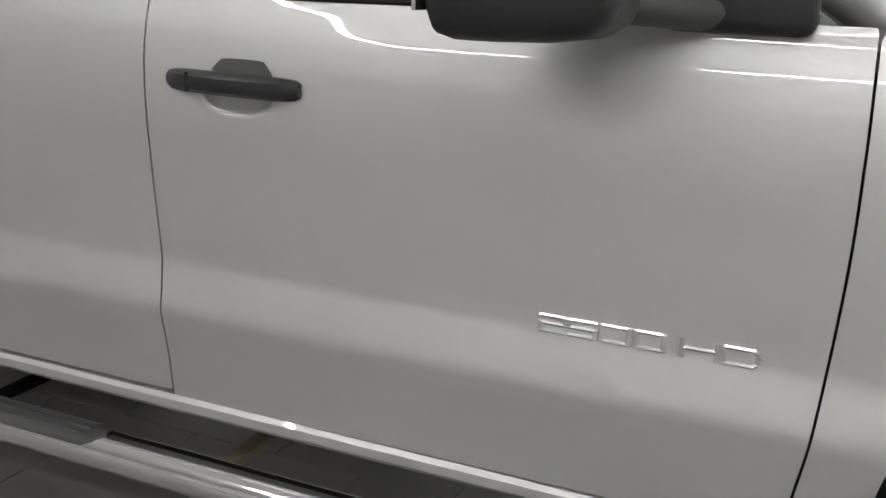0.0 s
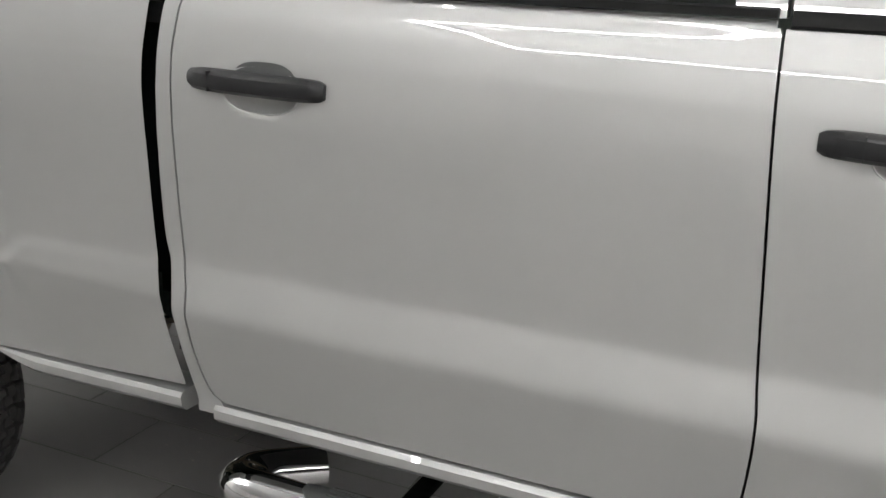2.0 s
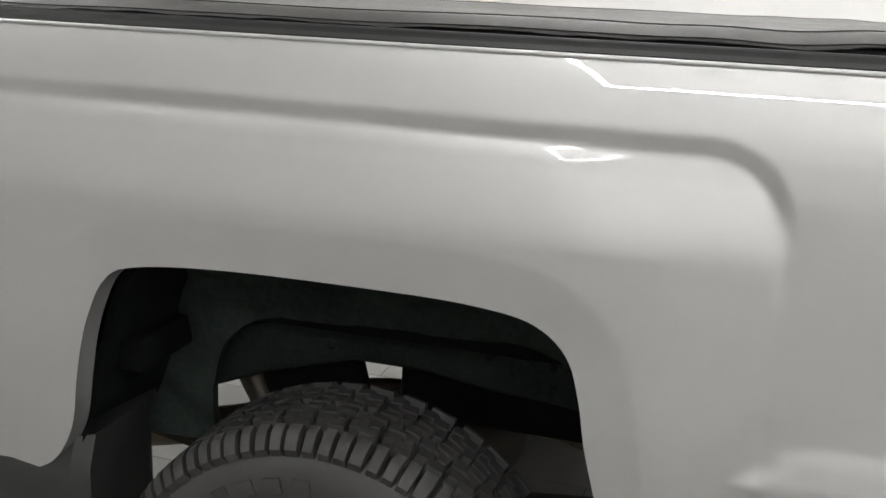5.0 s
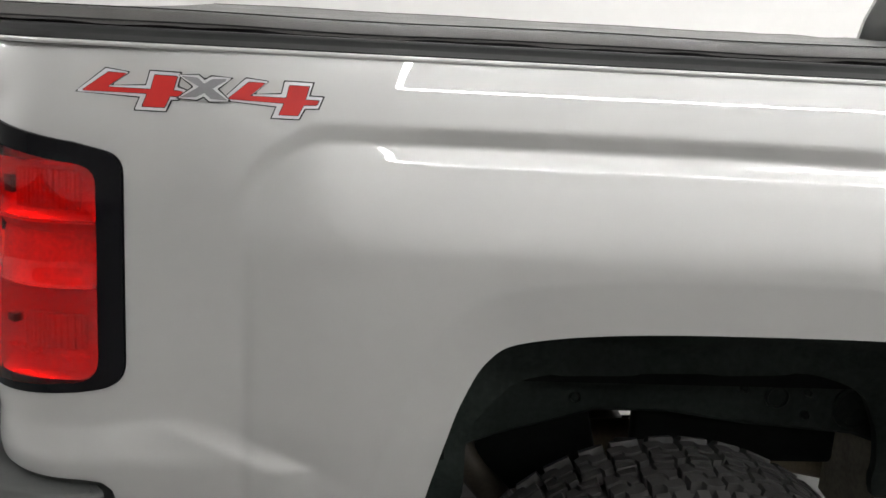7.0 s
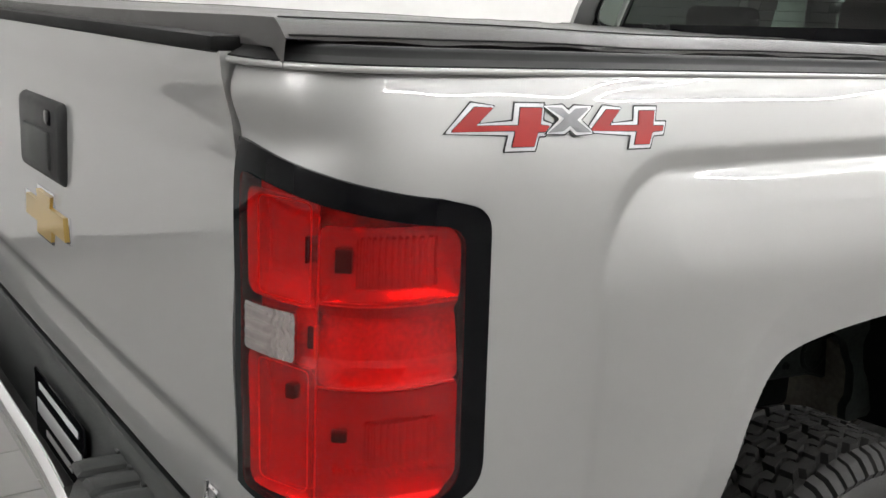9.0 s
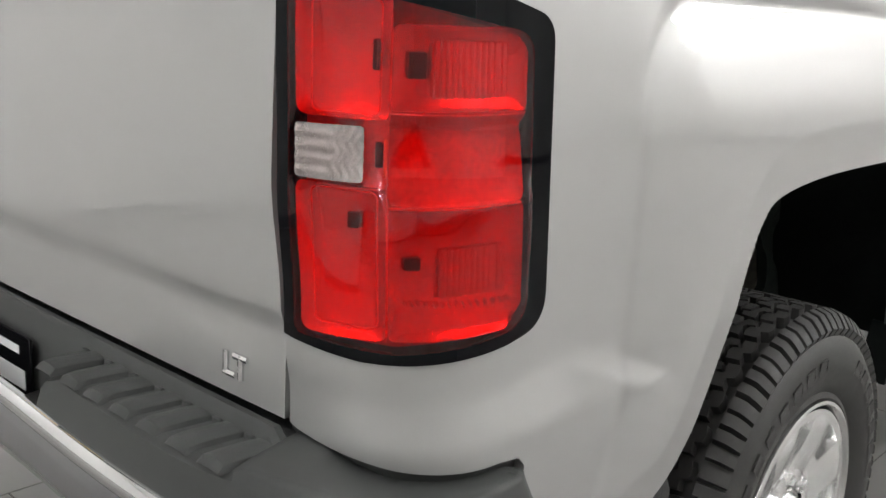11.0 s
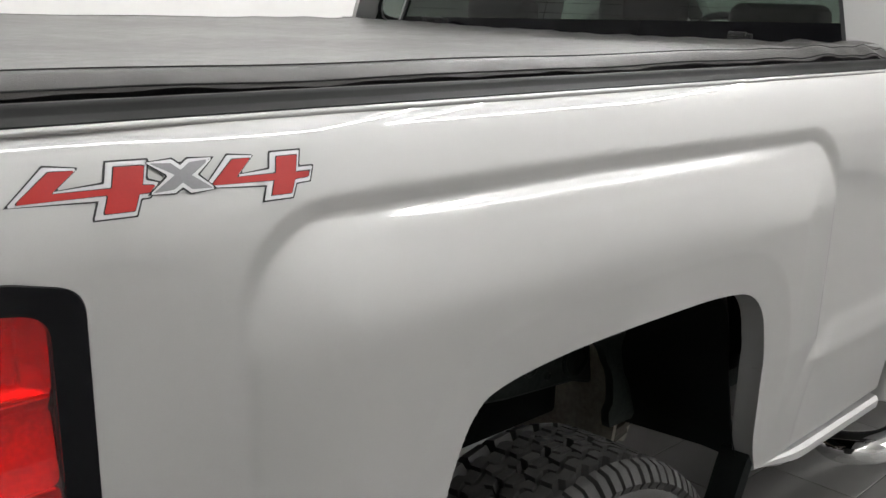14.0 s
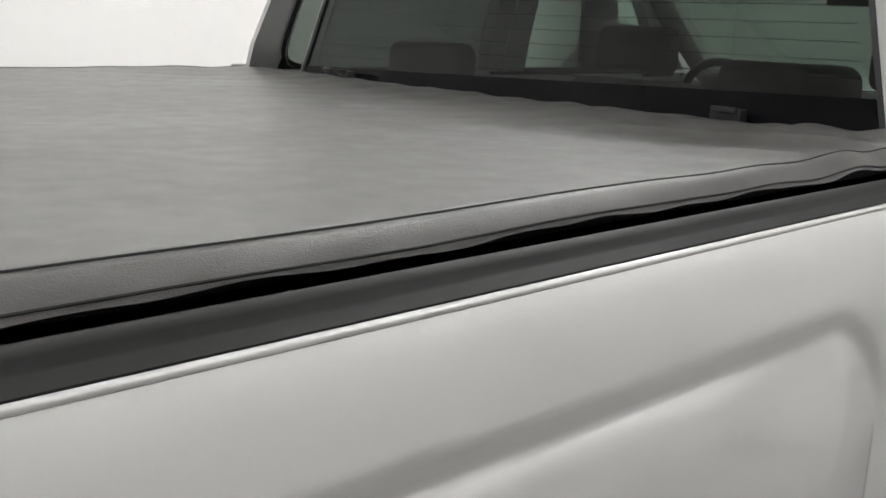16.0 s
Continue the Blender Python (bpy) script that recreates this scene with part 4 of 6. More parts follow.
def build_bumper():
    edge = smooth_curve(EDGE, 6)
    side = np.gradient(edge[:, :2], axis=0)
    side = np.stack([-side[:, 1], side[:, 0]], 1)
    side /= np.hypot(side[:, 0], side[:, 1])[:, None]
    # outward is away from the middle of the truck
    flip = np.sign(np.sum(side * (edge[:, :2] - (0.0, MIDDLE)), axis=1))
    out = side * flip[:, None]
    ys = edge[:, 1]
    root = box_part("rear_bumper", (-1.19, 0.2, 0.62), (-1.12, 2 * MIDDLE - 0.2, 0.78), M_DARK, truck, 0.01, label="rear step bumper with chrome strip and grey pad")

    def at(i, o, z):
        return (edge[i, 0] + out[i, 0] * o, edge[i, 1] + out[i, 1] * o, z)

    def both(ob):
        o = new(ob.name.split(".")[0], ob.data)
        o.parent, o.scale, o.location = root, (1, -1, 1), (0, 2 * MIDDLE, 0)
        for c in ob.children:
            k = new(c.name.split(".")[0], c.data)
            k.parent = o
            k.location = c.location
        return o
    n = len(edge)
    # chrome strip
    last = max(i for i in range(n) if edge[i, 0] < -1.07)
    sec = [(-0.004, -0.0135), (0.005, -0.0132), (0.0092, -0.0105), (0.0115, -0.004), (0.011, 0.004), (0.008, 0.0092), (0.003, 0.0120), (-0.004, 0.0125)]
    rings = []
    for i in range(last + 1):
        k = 1.0 if i < last else 0.9
        rings.append([at(i, a * k, edge[i, 2] + c * k) for a, c in sec])
    both(loft("chrome_strip", rings, M_CHROME, root, "bright chrome strip", closed=True, caps=True))
    # grey step pad between tailgate and strip, up to the end cap
    idx = [i for i in range(n) if ys[i] > 0.072]
    rings = []
    for i in idx:
        e, yy = edge[i], ys[i]
        dip, lost = 0.14 * ramp(yy, 0.47, 0.49), 0.012 * (1 - ramp(yy, 0.118, 0.126))
        rings.append([(-1.135, yy, 0.842), (-1.172, yy, 0.853 - lost), (-1.178, yy, 0.860 - lost), (-1.186, yy, 0.860 - lost), (-1.192, yy, 0.852 - lost), (-1.20, yy, 0.846 - dip), (e[0] + 0.028, yy, 0.846 - dip), (e[0] + 0.014, yy, 0.840 - dip), (e[0] + 0.008, yy, 0.825 - 0.5 * dip), (e[0] + 0.001, yy, e[2] + 0.010)])
    both(loft("step_pad", rings, M_GREY_PLASTIC, root, "ribbed dark grey plastic step pad"))
    yr = 0.118
    while yr < 0.47:
        sec = [(-0.020, 0.843), (-0.017, 0.8515), (-0.012, 0.8545), (0.0, 0.8555), (0.012, 0.8545), (0.017, 0.8515), (0.020, 0.843)]
        rows = [[(x, yr + 0.10 * (-1.20 - x) + a, 0.843 + (z - 0.843) * k) for a, z in sec] for x, k in ((-1.200, 0.2), (-1.203, 0.9), (-1.215, 1.0), (-1.250, 1.0), (-1.262, 0.85), (-1.268, 0.1))]
        both(loft("tread_rib", rows, M_GREY_PLASTIC, root))
        both(box_part("rib_stop", (-1.206, yr + 0.022, 0.842), (-1.200, yr + 0.036, 0.852), M_GREY_PLASTIC, root, 0.002))
        yr += 0.056
    # end cap: rounded block over the corner, running forward along the side
    idx = [i for i in range(n) if ys[i] < 0.092]
    rings = []
    for i in idx:
        top = 0.856 - 0.036 * ramp(edge[i, 0], -1.28, -1.14) - 0.003 * ramp(edge[i, 0], -1.12, -1.0)
        deep = 0.15 - 0.055 * ramp(edge[i, 0], -1.24, -1.12)
        low = edge[i, 2] - 0.012
        hi = top + 0.014 * ramp(edge[i, 0], -1.25, -1.15)
        rings.append([at(i, -deep, hi - 0.02), at(i, -deep + 0.003, hi - 0.004), at(i, -deep + 0.01, hi), at(i, -0.045, top + 0.001), at(i, -0.022, top), at(i, -0.0165, top - 0.0008), at(i, -0.0140, top - 0.0030), at(i, -0.0128, top - 0.008), at(i, -0.008, top - 0.020), at(i, 0.001, low + 0.02), at(i, 0.003, low)])
    rings.insert(0, [(x, y + 0.004, z - 0.022) for x, y, z in rings[0]])
    rings[1] = [(x, y, z - 0.002) for x, y, z in rings[1]]
    both(loft("end_cap", rings, M_GREY_PLASTIC, root, "dark grey plastic corner cap", last=True))
    # dark plastic wall that fills the joint between the cap and the bed corner
    both(panel("joint_wall", [(-0.990, 0.70), (-0.990, 0.835), (-1.02, 0.848), (-1.215, 0.862), (-1.215, 0.74)], lambda u, z: bed_place(u, z, -0.010), 0.009, M_POCKET, root))
    # silver face under the strip
    idx = [i for i in range(n) if ys[i] > 0.085]
    rings = [[at(i, 0.002, edge[i, 2] - 0.008), at(i, 0.003, edge[i, 2] - 0.03), at(i, 0.0, 0.745), at(i, -0.012, 0.70), at(i, -0.035, 0.655), at(i, -0.06, 0.625), at(i, -0.10, 0.61)] for i in idx]
    both(loft("face", rings, M_PAINT_DARK, root, "silver painted bumper face"))
    # corner pocket: lip, back wall and tread step
    pocket = [i for i in range(n) if ys[i] <= 0.092 and edge[i, 0] < -1.13]
    rings = [[at(i, 0.003, edge[i, 2] - 0.010), at(i, 0.002, edge[i, 2] - 0.028), at(i, -0.004, edge[i, 2] - 0.034), at(i, -0.085, edge[i, 2] - 0.05), at(i, -0.095, 0.69), at(i, -0.094, 0.65)] for i in pocket]
    both(loft("corner_pocket", rings, M_POCKET, root, "black moulded foot pocket"))
    i0 = pocket[0]
    both(loft("pocket_cheek", [[at(i0, 0.003, edge[i0, 2] - 0.01), at(i0, 0.0, 0.745), at(i0, -0.012, 0.70), at(i0, -0.035, 0.655), at(i0, -0.05, 0.61)],
                               [at(i0, -0.095, edge[i0, 2] - 0.01), at(i0, -0.095, 0.745), at(i0, -0.095, 0.70), at(i0, -0.095, 0.655), at(i0, -0.095, 0.61)]], M_POCKET, root))
    i1 = pocket[-1]
    both(loft("pocket_cheek", [[at(i1, 0.003, z) for z in (0.76, 0.72, 0.68, 0.65)], [at(i1, -0.1, z) for z in (0.76, 0.72, 0.68, 0.65)]], M_POCKET, root))
    step = loft("foot_step", [[at(i, -0.10, 0.675), at(i, -0.012, 0.672), at(i, -0.005, 0.668), at(i, -0.002, 0.656), at(i, -0.006, 0.61), at(i, -0.08, 0.60)] for i in pocket], M_GREY_PLASTIC, root, "diamond tread foot step")
    k = 0
    for i in pocket[1::3]:
        for o in (-0.024, -0.050, -0.076):
            k += 1
            bm = bmesh.new()
            c = Vector(at(i, o, 0.6745))
            ang = math.atan2(out[i, 1], out[i, 0]) + (0.8 if k % 2 else -0.8)
            add_box(bm, c - Vector((0.009, 0.0026, 0.002)), c + Vector((0.009, 0.0026, 0.0022)), 0.0012, 1, Matrix.Rotation(ang, 4, "Z"))
            part("tread_lug", bm, M_GREY_PLASTIC, step, smooth=True)
    both(step)
    # black box added behind the end cap, standing in for the joint's shade
    both(box_part("corner_filler", (-1.105, 0.002, 0.68), (-0.974, 0.07, 0.838), M_SEAL_SHADE, root, 0))
    # cap end wall along the side
    idx = [i for i in range(n) if edge[i, 0] > -1.142]
    rings = [[at(i, 0.003, edge[i, 2] - 0.010), at(i, 0.002, 0.73), at(i, -0.002, 0.69), at(i, -0.010, 0.668), at(i, -0.05, 0.655)] for i in idx]
    both(loft("end_wall", rings, M_GREY_PLASTIC, root))
    rings = [[at(n - 1, a, z) for a, z in ((0.003, 0.757), (0.002, 0.73), (-0.002, 0.69), (-0.010, 0.668))], [at(n - 1, -0.06, z) for z in (0.757, 0.73, 0.69, 0.668)]]
    both(loft("end_return", rings, M_GREY_PLASTIC, root))
    # dealer plate on the back wall of the middle well
    box_part("socket_cover", (-1.245, 1.03, 0.700), (-1.215, 1.08, 0.712), M_GREY_PLASTIC, root, 0.004, 2)
    pl = box_part("dealer_plate", (-1.2085, 0.628, 0.675), (-1.2045, 0.933, 0.826), M_GLOSS_BLACK, root, 0.001, 1, label="black dealer plate with white bars")
    for z, a, b in ((0.803, 0.66, 0.90), (0.762, 0.645, 0.915), (0.728, 0.70, 0.86), (0.70, 0.66, 0.90)):
        h = 0.014 if z == 0.762 else 0.006
        box_part("plate_bar", (-1.2098, a, z - h), (-1.2084, b, z + h), M_WHITE_INK, pl, 0.0004, 1)
    return root


# ---- wheels ----
def build_wheel():
    R, W = 0.405, 0.260
    w = new("wheel")
    w.parent = truck
    bm = bmesh.new()
    prof = [(0.238, 0.012), (0.246, 0.0), (0.256, 0.004), (0.275, -0.010), (0.31, -0.016), (0.345, -0.012), (0.364, 0.002), (0.377, 0.022), (0.386, 0.042), (0.389, 0.09), (0.389, W - 0.09), (0.386, W - 0.042), (0.364, W - 0.006), (0.31, W + 0.012), (0.25, W), (0.238, W - 0.01)]
    # chunky blocks: two shoulder rows and three inner rows
    nb = 42
    def block(a0, a1, y0, y1, r0, r1, skew):
        pts = []
        for r, inset in ((r0, 0.0), (r1, 0.0022)):
            for a, y in ((a0, y0), (a1, y0), (a1, y1), (a0, y1)):
                aa = a + skew * (y - (y0 + y1) / 2) + (inset / R if a == a0 else -inset / R)
                yy = y + (inset if y == y0 else -inset)
                pts.append(bm.verts.new((r * math.cos(aa), yy, r * math.sin(aa))))
        for q in ((4, 5, 6, 7), (0, 1, 5, 4), (1, 2, 6, 5), (2, 3, 7, 6), (3, 0, 4, 7)):
            bm.faces.new([pts[k] for k in q])
    def shoulder(a0, a1, flip):
        rows = [(0.374, -0.003), (0.386, 0.005), (0.398, 0.016), (0.4040, 0.036)]
        if flip:
            rows = [(r, W - y) for r, y in rows]
        top, low = [], []
        for r, y in rows:
            top.append([bm.verts.new(((r + 0.003) * math.cos(a), y - (0.003 if not flip else -0.003), (r + 0.003) * math.sin(a))) for a in (a0 + 0.006, a1 - 0.006)])
            low.append([bm.verts.new(((r - 0.017) * math.cos(a), y + (0.006 if not flip else -0.006), (r - 0.017) * math.sin(a))) for a in (a0, a1)])
        for k in range(len(rows) - 1):
            bm.faces.new((top[k][0], top[k][1], top[k + 1][1], top[k + 1][0]))
            for s in (0, 1):
                bm.faces.new((top[k][s], top[k + 1][s], low[k + 1][s], low[k][s]))
        for k in (0, -1):
            bm.faces.new((top[k][0], top[k][1], low[k][1], low[k][0]))
    def lug(k, outline, r1=0.4085, lip=0.0016):
        """One tread lug: an outline of (pitch, across), raised from the carcass with a worn edge."""
        s = 2 * math.pi / nb
        mid = np.mean(outline, axis=0)
        low, top = [], []
        for p, y in outline:
            a = (k + p) * s
            low.append(bm.verts.new((0.387 * math.cos(a), y, 0.387 * math.sin(a))))
        for p, y in outline:
            d = np.array(((p - mid[0]) * s * R, y - mid[1]))
            d *= 1 - lip / max(np.hypot(*d), 0.004)
            a = (k + mid[0]) * s + d[0] / R
            crown = 0.0035 * ((y - W / 2) / (W / 2)) ** 2
            top.append(bm.verts.new(((r1 - crown) * math.cos(a), mid[1] + d[1], (r1 - crown) * math.sin(a))))
        n = len(outline)
        bm.faces.new(top)
        for j in range(n):
            bm.faces.new((low[j], low[(j + 1) % n], top[(j + 1) % n], top[j]))
    hook = [(0.02, 0.050), (0.30, 0.044), (0.52, 0.047), (0.60, 0.060), (0.90, 0.058), (0.93, 0.083), (0.64, 0.088), (0.46, 0.084), (0.40, 0.070), (0.06, 0.073)]
    claw = [(0.10, 0.079), (0.34, 0.076), (0.40, 0.090), (0.56, 0.0945), (0.98, 0.090), (0.96, 0.118), (0.70, 0.123), (0.62, 0.107), (0.30, 0.104), (0.08, 0.098)]
    stud = [(0.04, 0.108), (0.52, 0.111), (0.60, 0.127), (0.40, 0.1285), (0.02, 0.1275)]
    rng = random.Random(11)
    for k in range(nb):
        a, s = 2 * math.pi * k / nb, 2 * math.pi / nb
        long = 0.84 if k % 2 else 0.76
        shoulder(a, a + s * (0.46 if k % 2 else 0.40), False)
        shoulder(a + s * 0.51, a + s * (0.93 if k % 2 else 0.89), False)
        shoulder(a + s * 0.5, a + s * (0.5 + long), True)
        j = rng.uniform(-0.03, 0.03)
        for shape in (hook, claw, stud):
            lug(k + j, shape)
            lug(k + 0.5 - j, [(-p, W - y) for p, y in shape])
    tagged(part("tread", bm, M_RUBBER, w, smooth=True), "chunky all-terrain tread blocks", "", "", "stuff")
    bm = bmesh.new()
    lathe(bm, prof, 96)
    # raised sidewall ring and block letters as plain bars
    for k in range(28):
        a = 2 * math.pi * (k // 7) / 4 + 0.17 * (k % 7) * 0.95
        block(a, a + 0.10, -0.0172, -0.0155, 0.305, 0.332, 0)
    part("tyre", bm, M_RUBBER, w, "black all-terrain tyre", True)
    # rim: barrel, outer lip, dished face with eight windows
    bm = bmesh.new()
    lathe(bm, [(0.2385, 0.020), (0.2425, 0.004), (0.2405, -0.003), (0.234, -0.004), (0.228, 0.004), (0.2245, 0.016), (0.2225, 0.024)], 96)
    part("rim_lip", bm, M_ALLOY, w, "polished alloy lip", True)
    # near-black colour puts the shade behind the spokes into the barrel
    bm = bmesh.new()
    lathe(bm, [(0.2225, 0.024), (0.217, 0.05), (0.212, 0.12), (0.212, W - 0.02), (0.236, W)], 64)
    part("rim_barrel", bm, M_BARREL_SHADE, w, "alloy rim barrel darkened for the shade behind the spokes", True)
    ns = 8
    bm = bmesh.new()
    rs = np.concatenate([np.linspace(0.072, 0.134, 5), np.linspace(0.142, 0.206, 9), np.linspace(0.210, 0.2235, 4)])
    def face_y(r, q):
        base = 0.030 - 0.026 * ramp(r, 0.07, 0.215)
        crown = 0.006 * (1 - q * q) * ramp(r, 0.09, 0.13) * (1 - ramp(r, 0.19, 0.215))
        return base - crown - 0.010 * (1 - ramp(r, 0.085, 0.105))
    def half(r):
        return 0.045 / r
    for k in range(ns):
        mid = 2 * math.pi * (k + 0.5) / ns
        full = math.pi / ns
        grid = {}
        def vert(ir, ic):
            if (ir, ic) not in grid:
                r = rs[ir]
                h = half(min(max(r, 0.142), 0.206))
                q = (-1 + 2 * (ic - 3) / 6) if 3 <= ic <= 9 else (-1 if ic < 3 else 1)
                if ic < 3:
                    a = -full + (full - h) * ic / 3
                elif ic > 9:
                    a = h + (full - h) * (ic - 9) / 3
                else:
                    a = q * h
                grid[ir, ic] = bm.verts.new((r * math.cos(mid + a), face_y(r, q), r * math.sin(mid + a)))
            return grid[ir, ic]
        for ir in range(len(rs) - 1):
            window = 4 < ir < 13
            for ic in range(12):
                if window and not 3 <= ic < 9:
                    continue
                bm.faces.new((vert(ir, ic), vert(ir, ic + 1), vert(ir + 1, ic + 1), vert(ir + 1, ic)))
        # window walls
        for jc in (0, 12):
            if jc == 0:
                loop = [(5, 0), (5, 1), (5, 2), *[(r, 3) for r in range(5, 14)], (13, 2), (13, 1), (13, 0)]
            else:
                loop = [(5, 12), (5, 11), (5, 10), *[(r, 9) for r in range(5, 14)], (13, 10), (13, 11), (13, 12)]
            front = [vert(*p) for p in loop]
            rim1 = [bm.verts.new(v.co) for v in front]
            hole = mid + (-full if jc == 0 else full)
            hub = Vector((0.174 * math.cos(hole), 0, 0.174 * math.sin(hole)))
            rim2 = [bm.verts.new((v.co.x + (hub.x - v.co.x) * 0.2, v.co.y + 0.04, v.co.z + (hub.z - v.co.z) * 0.2)) for v in front]
            for p in range(len(front) - 1):
                bm.faces.new((rim1[p], rim1[p + 1], rim2[p + 1], rim2[p]))
    part("rim_face", bm, M_ALLOY, w, "polished eight-spoke alloy wheel face", True)
    bm = bmesh.new()
    lathe(bm, [(0.0, 0.004), (0.030, 0.005), (0.046, 0.008), (0.053, 0.013), (0.056, 0.018), (0.060, 0.024), (0.074, 0.024), (0.076, 0.028)], 40)
    cap = part("centre_cap", bm, M_ALLOY, w, "polished centre cap", True)
    for k in range(8):
        a = 2 * math.pi * k / 8
        bm = bmesh.new()
        lathe(bm, [(0.0, 0.010), (0.007, 0.011), (0.010, 0.015), (0.0105, 0.020), (0.0125, 0.023), (0.0125, 0.032)], 6)
        for v in bm.verts:
            v.co.x += 0.0825 * math.cos(a)
            v.co.z += 0.0825 * math.sin(a)
        nut = part("lug_nut", bm, M_CHROME, w, smooth=False)
        bm = bmesh.new()
        lathe(bm, [(0.0115, 0.0215), (0.0145, 0.0185), (0.0160, 0.0180), (0.0168, 0.024)], 20)
        for v in bm.verts:
            v.co.x += 0.0825 * math.cos(a)
            v.co.z += 0.0825 * math.sin(a)
        part("nut_seat", bm, M_ALLOY, nut, smooth=True)
    # disc in underbody black, so the shade in the windows is painted too
    bm = bmesh.new()
    lathe(bm, [(0.04, 0.10), (0.185, 0.10), (0.185, 0.125), (0.04, 0.125)], 48)
    part("brake_disc", bm, M_DARK, w, smooth=True)
    bm = bmesh.new()
    lathe(bm, [(0.03, 0.13), (0.21, 0.15), (0.21, 0.20), (0.03, 0.21)], 40)
    part("brake_shield", bm, M_DARK, w, smooth=True)
    box_part("caliper", (-0.21, 0.075, -0.06), (-0.13, 0.15, 0.06), M_DARK, w, 0.01)
    w.location, w.scale = (AXLE_X, -0.020, AXLE_Z), WHEEL_SIZE
    spots = ((AXLE_X + 3.89, -0.02, 1), (AXLE_X, 2 * MIDDLE + 0.020, -1), (AXLE_X + 3.89, 2 * MIDDLE + 0.02, -1))
    for x, y, s in spots:
        o = new("wheel")
        o.parent = truck
        o.location, o.scale = (x, y, AXLE_Z), (WHEEL_SIZE[0], s * WHEEL_SIZE[1], WHEEL_SIZE[2])
        for c in w.children:
            k = new(c.name.split(".")[0], c.data)
            k.parent = o
            for g in c.children:
                new(g.name.split(".")[0], g.data).parent = k
    return w


# ---- under the bed ----
def build_underbody():
    # plastic liner round the wheel opening, one for each rear wheel
    pts = [p for p in ARCH[::2] if p[1] > 0.60]
    rings = []
    for i, (x, z) in enumerate(pts):
        c = np.array((x + 0.13, z - 0.55))
        d = c / np.hypot(*c)
        k = -0.012
        rings.append([(x + d[0] * k, 0.018, z + d[1] * k), (x + d[0] * 0.012, 0.03, z + d[1] * 0.012), (x + d[0] * 0.016, 0.12, z + d[1] * 0.016), (x + d[0] * -0.005, 0.27 if x < 0 else 0.31, z - d[1] * 0.005)])
    ln = loft("wheel_liner", rings, M_LINER, truck, "black plastic wheel arch liner")
    mirrored(ln)
    # inner wheelhouse plate with holes ringed by raised collars
    hole = smooth_curve([(-0.47, 0.66), (-0.46, 0.78), (-0.38, 0.865), (-0.20, 0.885), (0.02, 0.89), (0.16, 0.885), (0.25, 0.83), (0.28, 0.66)], 6)
    out = [(-0.64, 0.60), (-0.62, 0.9), (-0.52, 1.03), (-0.25, 1.07), (0.12, 1.06), (0.25, 1.01), (0.30, 0.85), (0.36, 0.66), *[tuple(p) for p in hole[::-1]], (-0.48, 0.60)]
    pl = panel("wheelhouse", out, lambda u, z: np.stack([u, 0.268 - 0.17 * ramp(z, 0.93, 1.08) + 0.014 * np.sin(u * 14) * ramp(z, 0.8, 1.0) + 0.006 * np.tanh(4 * np.sin(u * 22 + 40 * z)), z], 1), 0.02, M_HOUSE, truck)
    mirrored(pl)
    # ladder frame: each rail kicks up over the axle, with pierced and collared holes
    for y0, y1 in ((0.37, 0.44), (2 * MIDDLE - 0.44, 2 * MIDDLE - 0.37)):
        rings = []
        for x, z0, z1 in ((-1.12, 0.56, 0.67), (-0.85, 0.58, 0.70), (-0.60, 0.64, 0.775), (-0.40, 0.72, 0.835), (-0.22, 0.772, 0.855), (-0.08, 0.772, 0.857),
                          (0.06, 0.752, 0.857), (0.28, 0.735, 0.857), (0.48, 0.67, 0.83), (0.70, 0.56, 0.73), (0.95, 0.53, 0.68), (1.6, 0.53, 0.66), (4.3, 0.53, 0.66)):
            rings.append([(x, y0, z0 + 0.008), (x, y0 + 0.008, z0), (x, y1 - 0.008, z0), (x, y1, z0 + 0.008), (x, y1, z1 - 0.008), (x, y1 - 0.008, z1), (x, y0 + 0.008, z1), (x, y0, z1 - 0.008)])
        loft("frame_rail", rings, M_HOUSE, truck, closed=True, caps=True)
    for x, z, r in ((0.122, 0.810, 0.018), (0.058, 0.826, 0.007), (0.180, 0.820, 0.006), (0.180, 0.775, 0.007), (0.275, 0.792, 0.034), (-0.26, 0.80, 0.008)):
        bm = bmesh.new()
        lathe(bm, [(0.0005, 0.004), (r, 0.004), (r, -0.001), (r * 1.12, -0.003), (r * 1.3, -0.0015), (r * 1.34, 0.006)], 24)
        c = part("drain_collar", bm, M_HOUSE, truck, smooth=True)
        c.location = (x, 0.367, z)
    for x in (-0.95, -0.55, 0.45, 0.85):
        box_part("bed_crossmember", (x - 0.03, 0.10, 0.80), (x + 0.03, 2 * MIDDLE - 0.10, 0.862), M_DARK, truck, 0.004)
    # rear axle with its banjo casing
    bm = bmesh.new()
    prof = [(0.0, 0.17), (0.05, 0.17), (0.05, 0.75), (0.09, 0.80), (0.16, 0.90), (0.17, MIDDLE), (0.16, 1.13), (0.09, 1.23), (0.05, 1.28), (0.05, 1.86), (0.0, 1.86)]
    lathe(bm, prof, 28)
    ax = part("rear_axle", bm, M_SPRING, truck, "dark steel rear axle", True)
    ax.location = (AXLE_X, 0, AXLE_Z)
    for y in (0.40, 2 * MIDDLE - 0.40):
        for k, (ln_, z0) in enumerate(((0.80, 0.0), (0.62, -0.016), (0.44, -0.032), (0.28, -0.048))):
            pts = [(AXLE_X + s * ln_, y, 0.505 + z0 + 0.115 * (s * ln_ / 0.8) ** 2) for s in np.linspace(-1, 1, 17)]
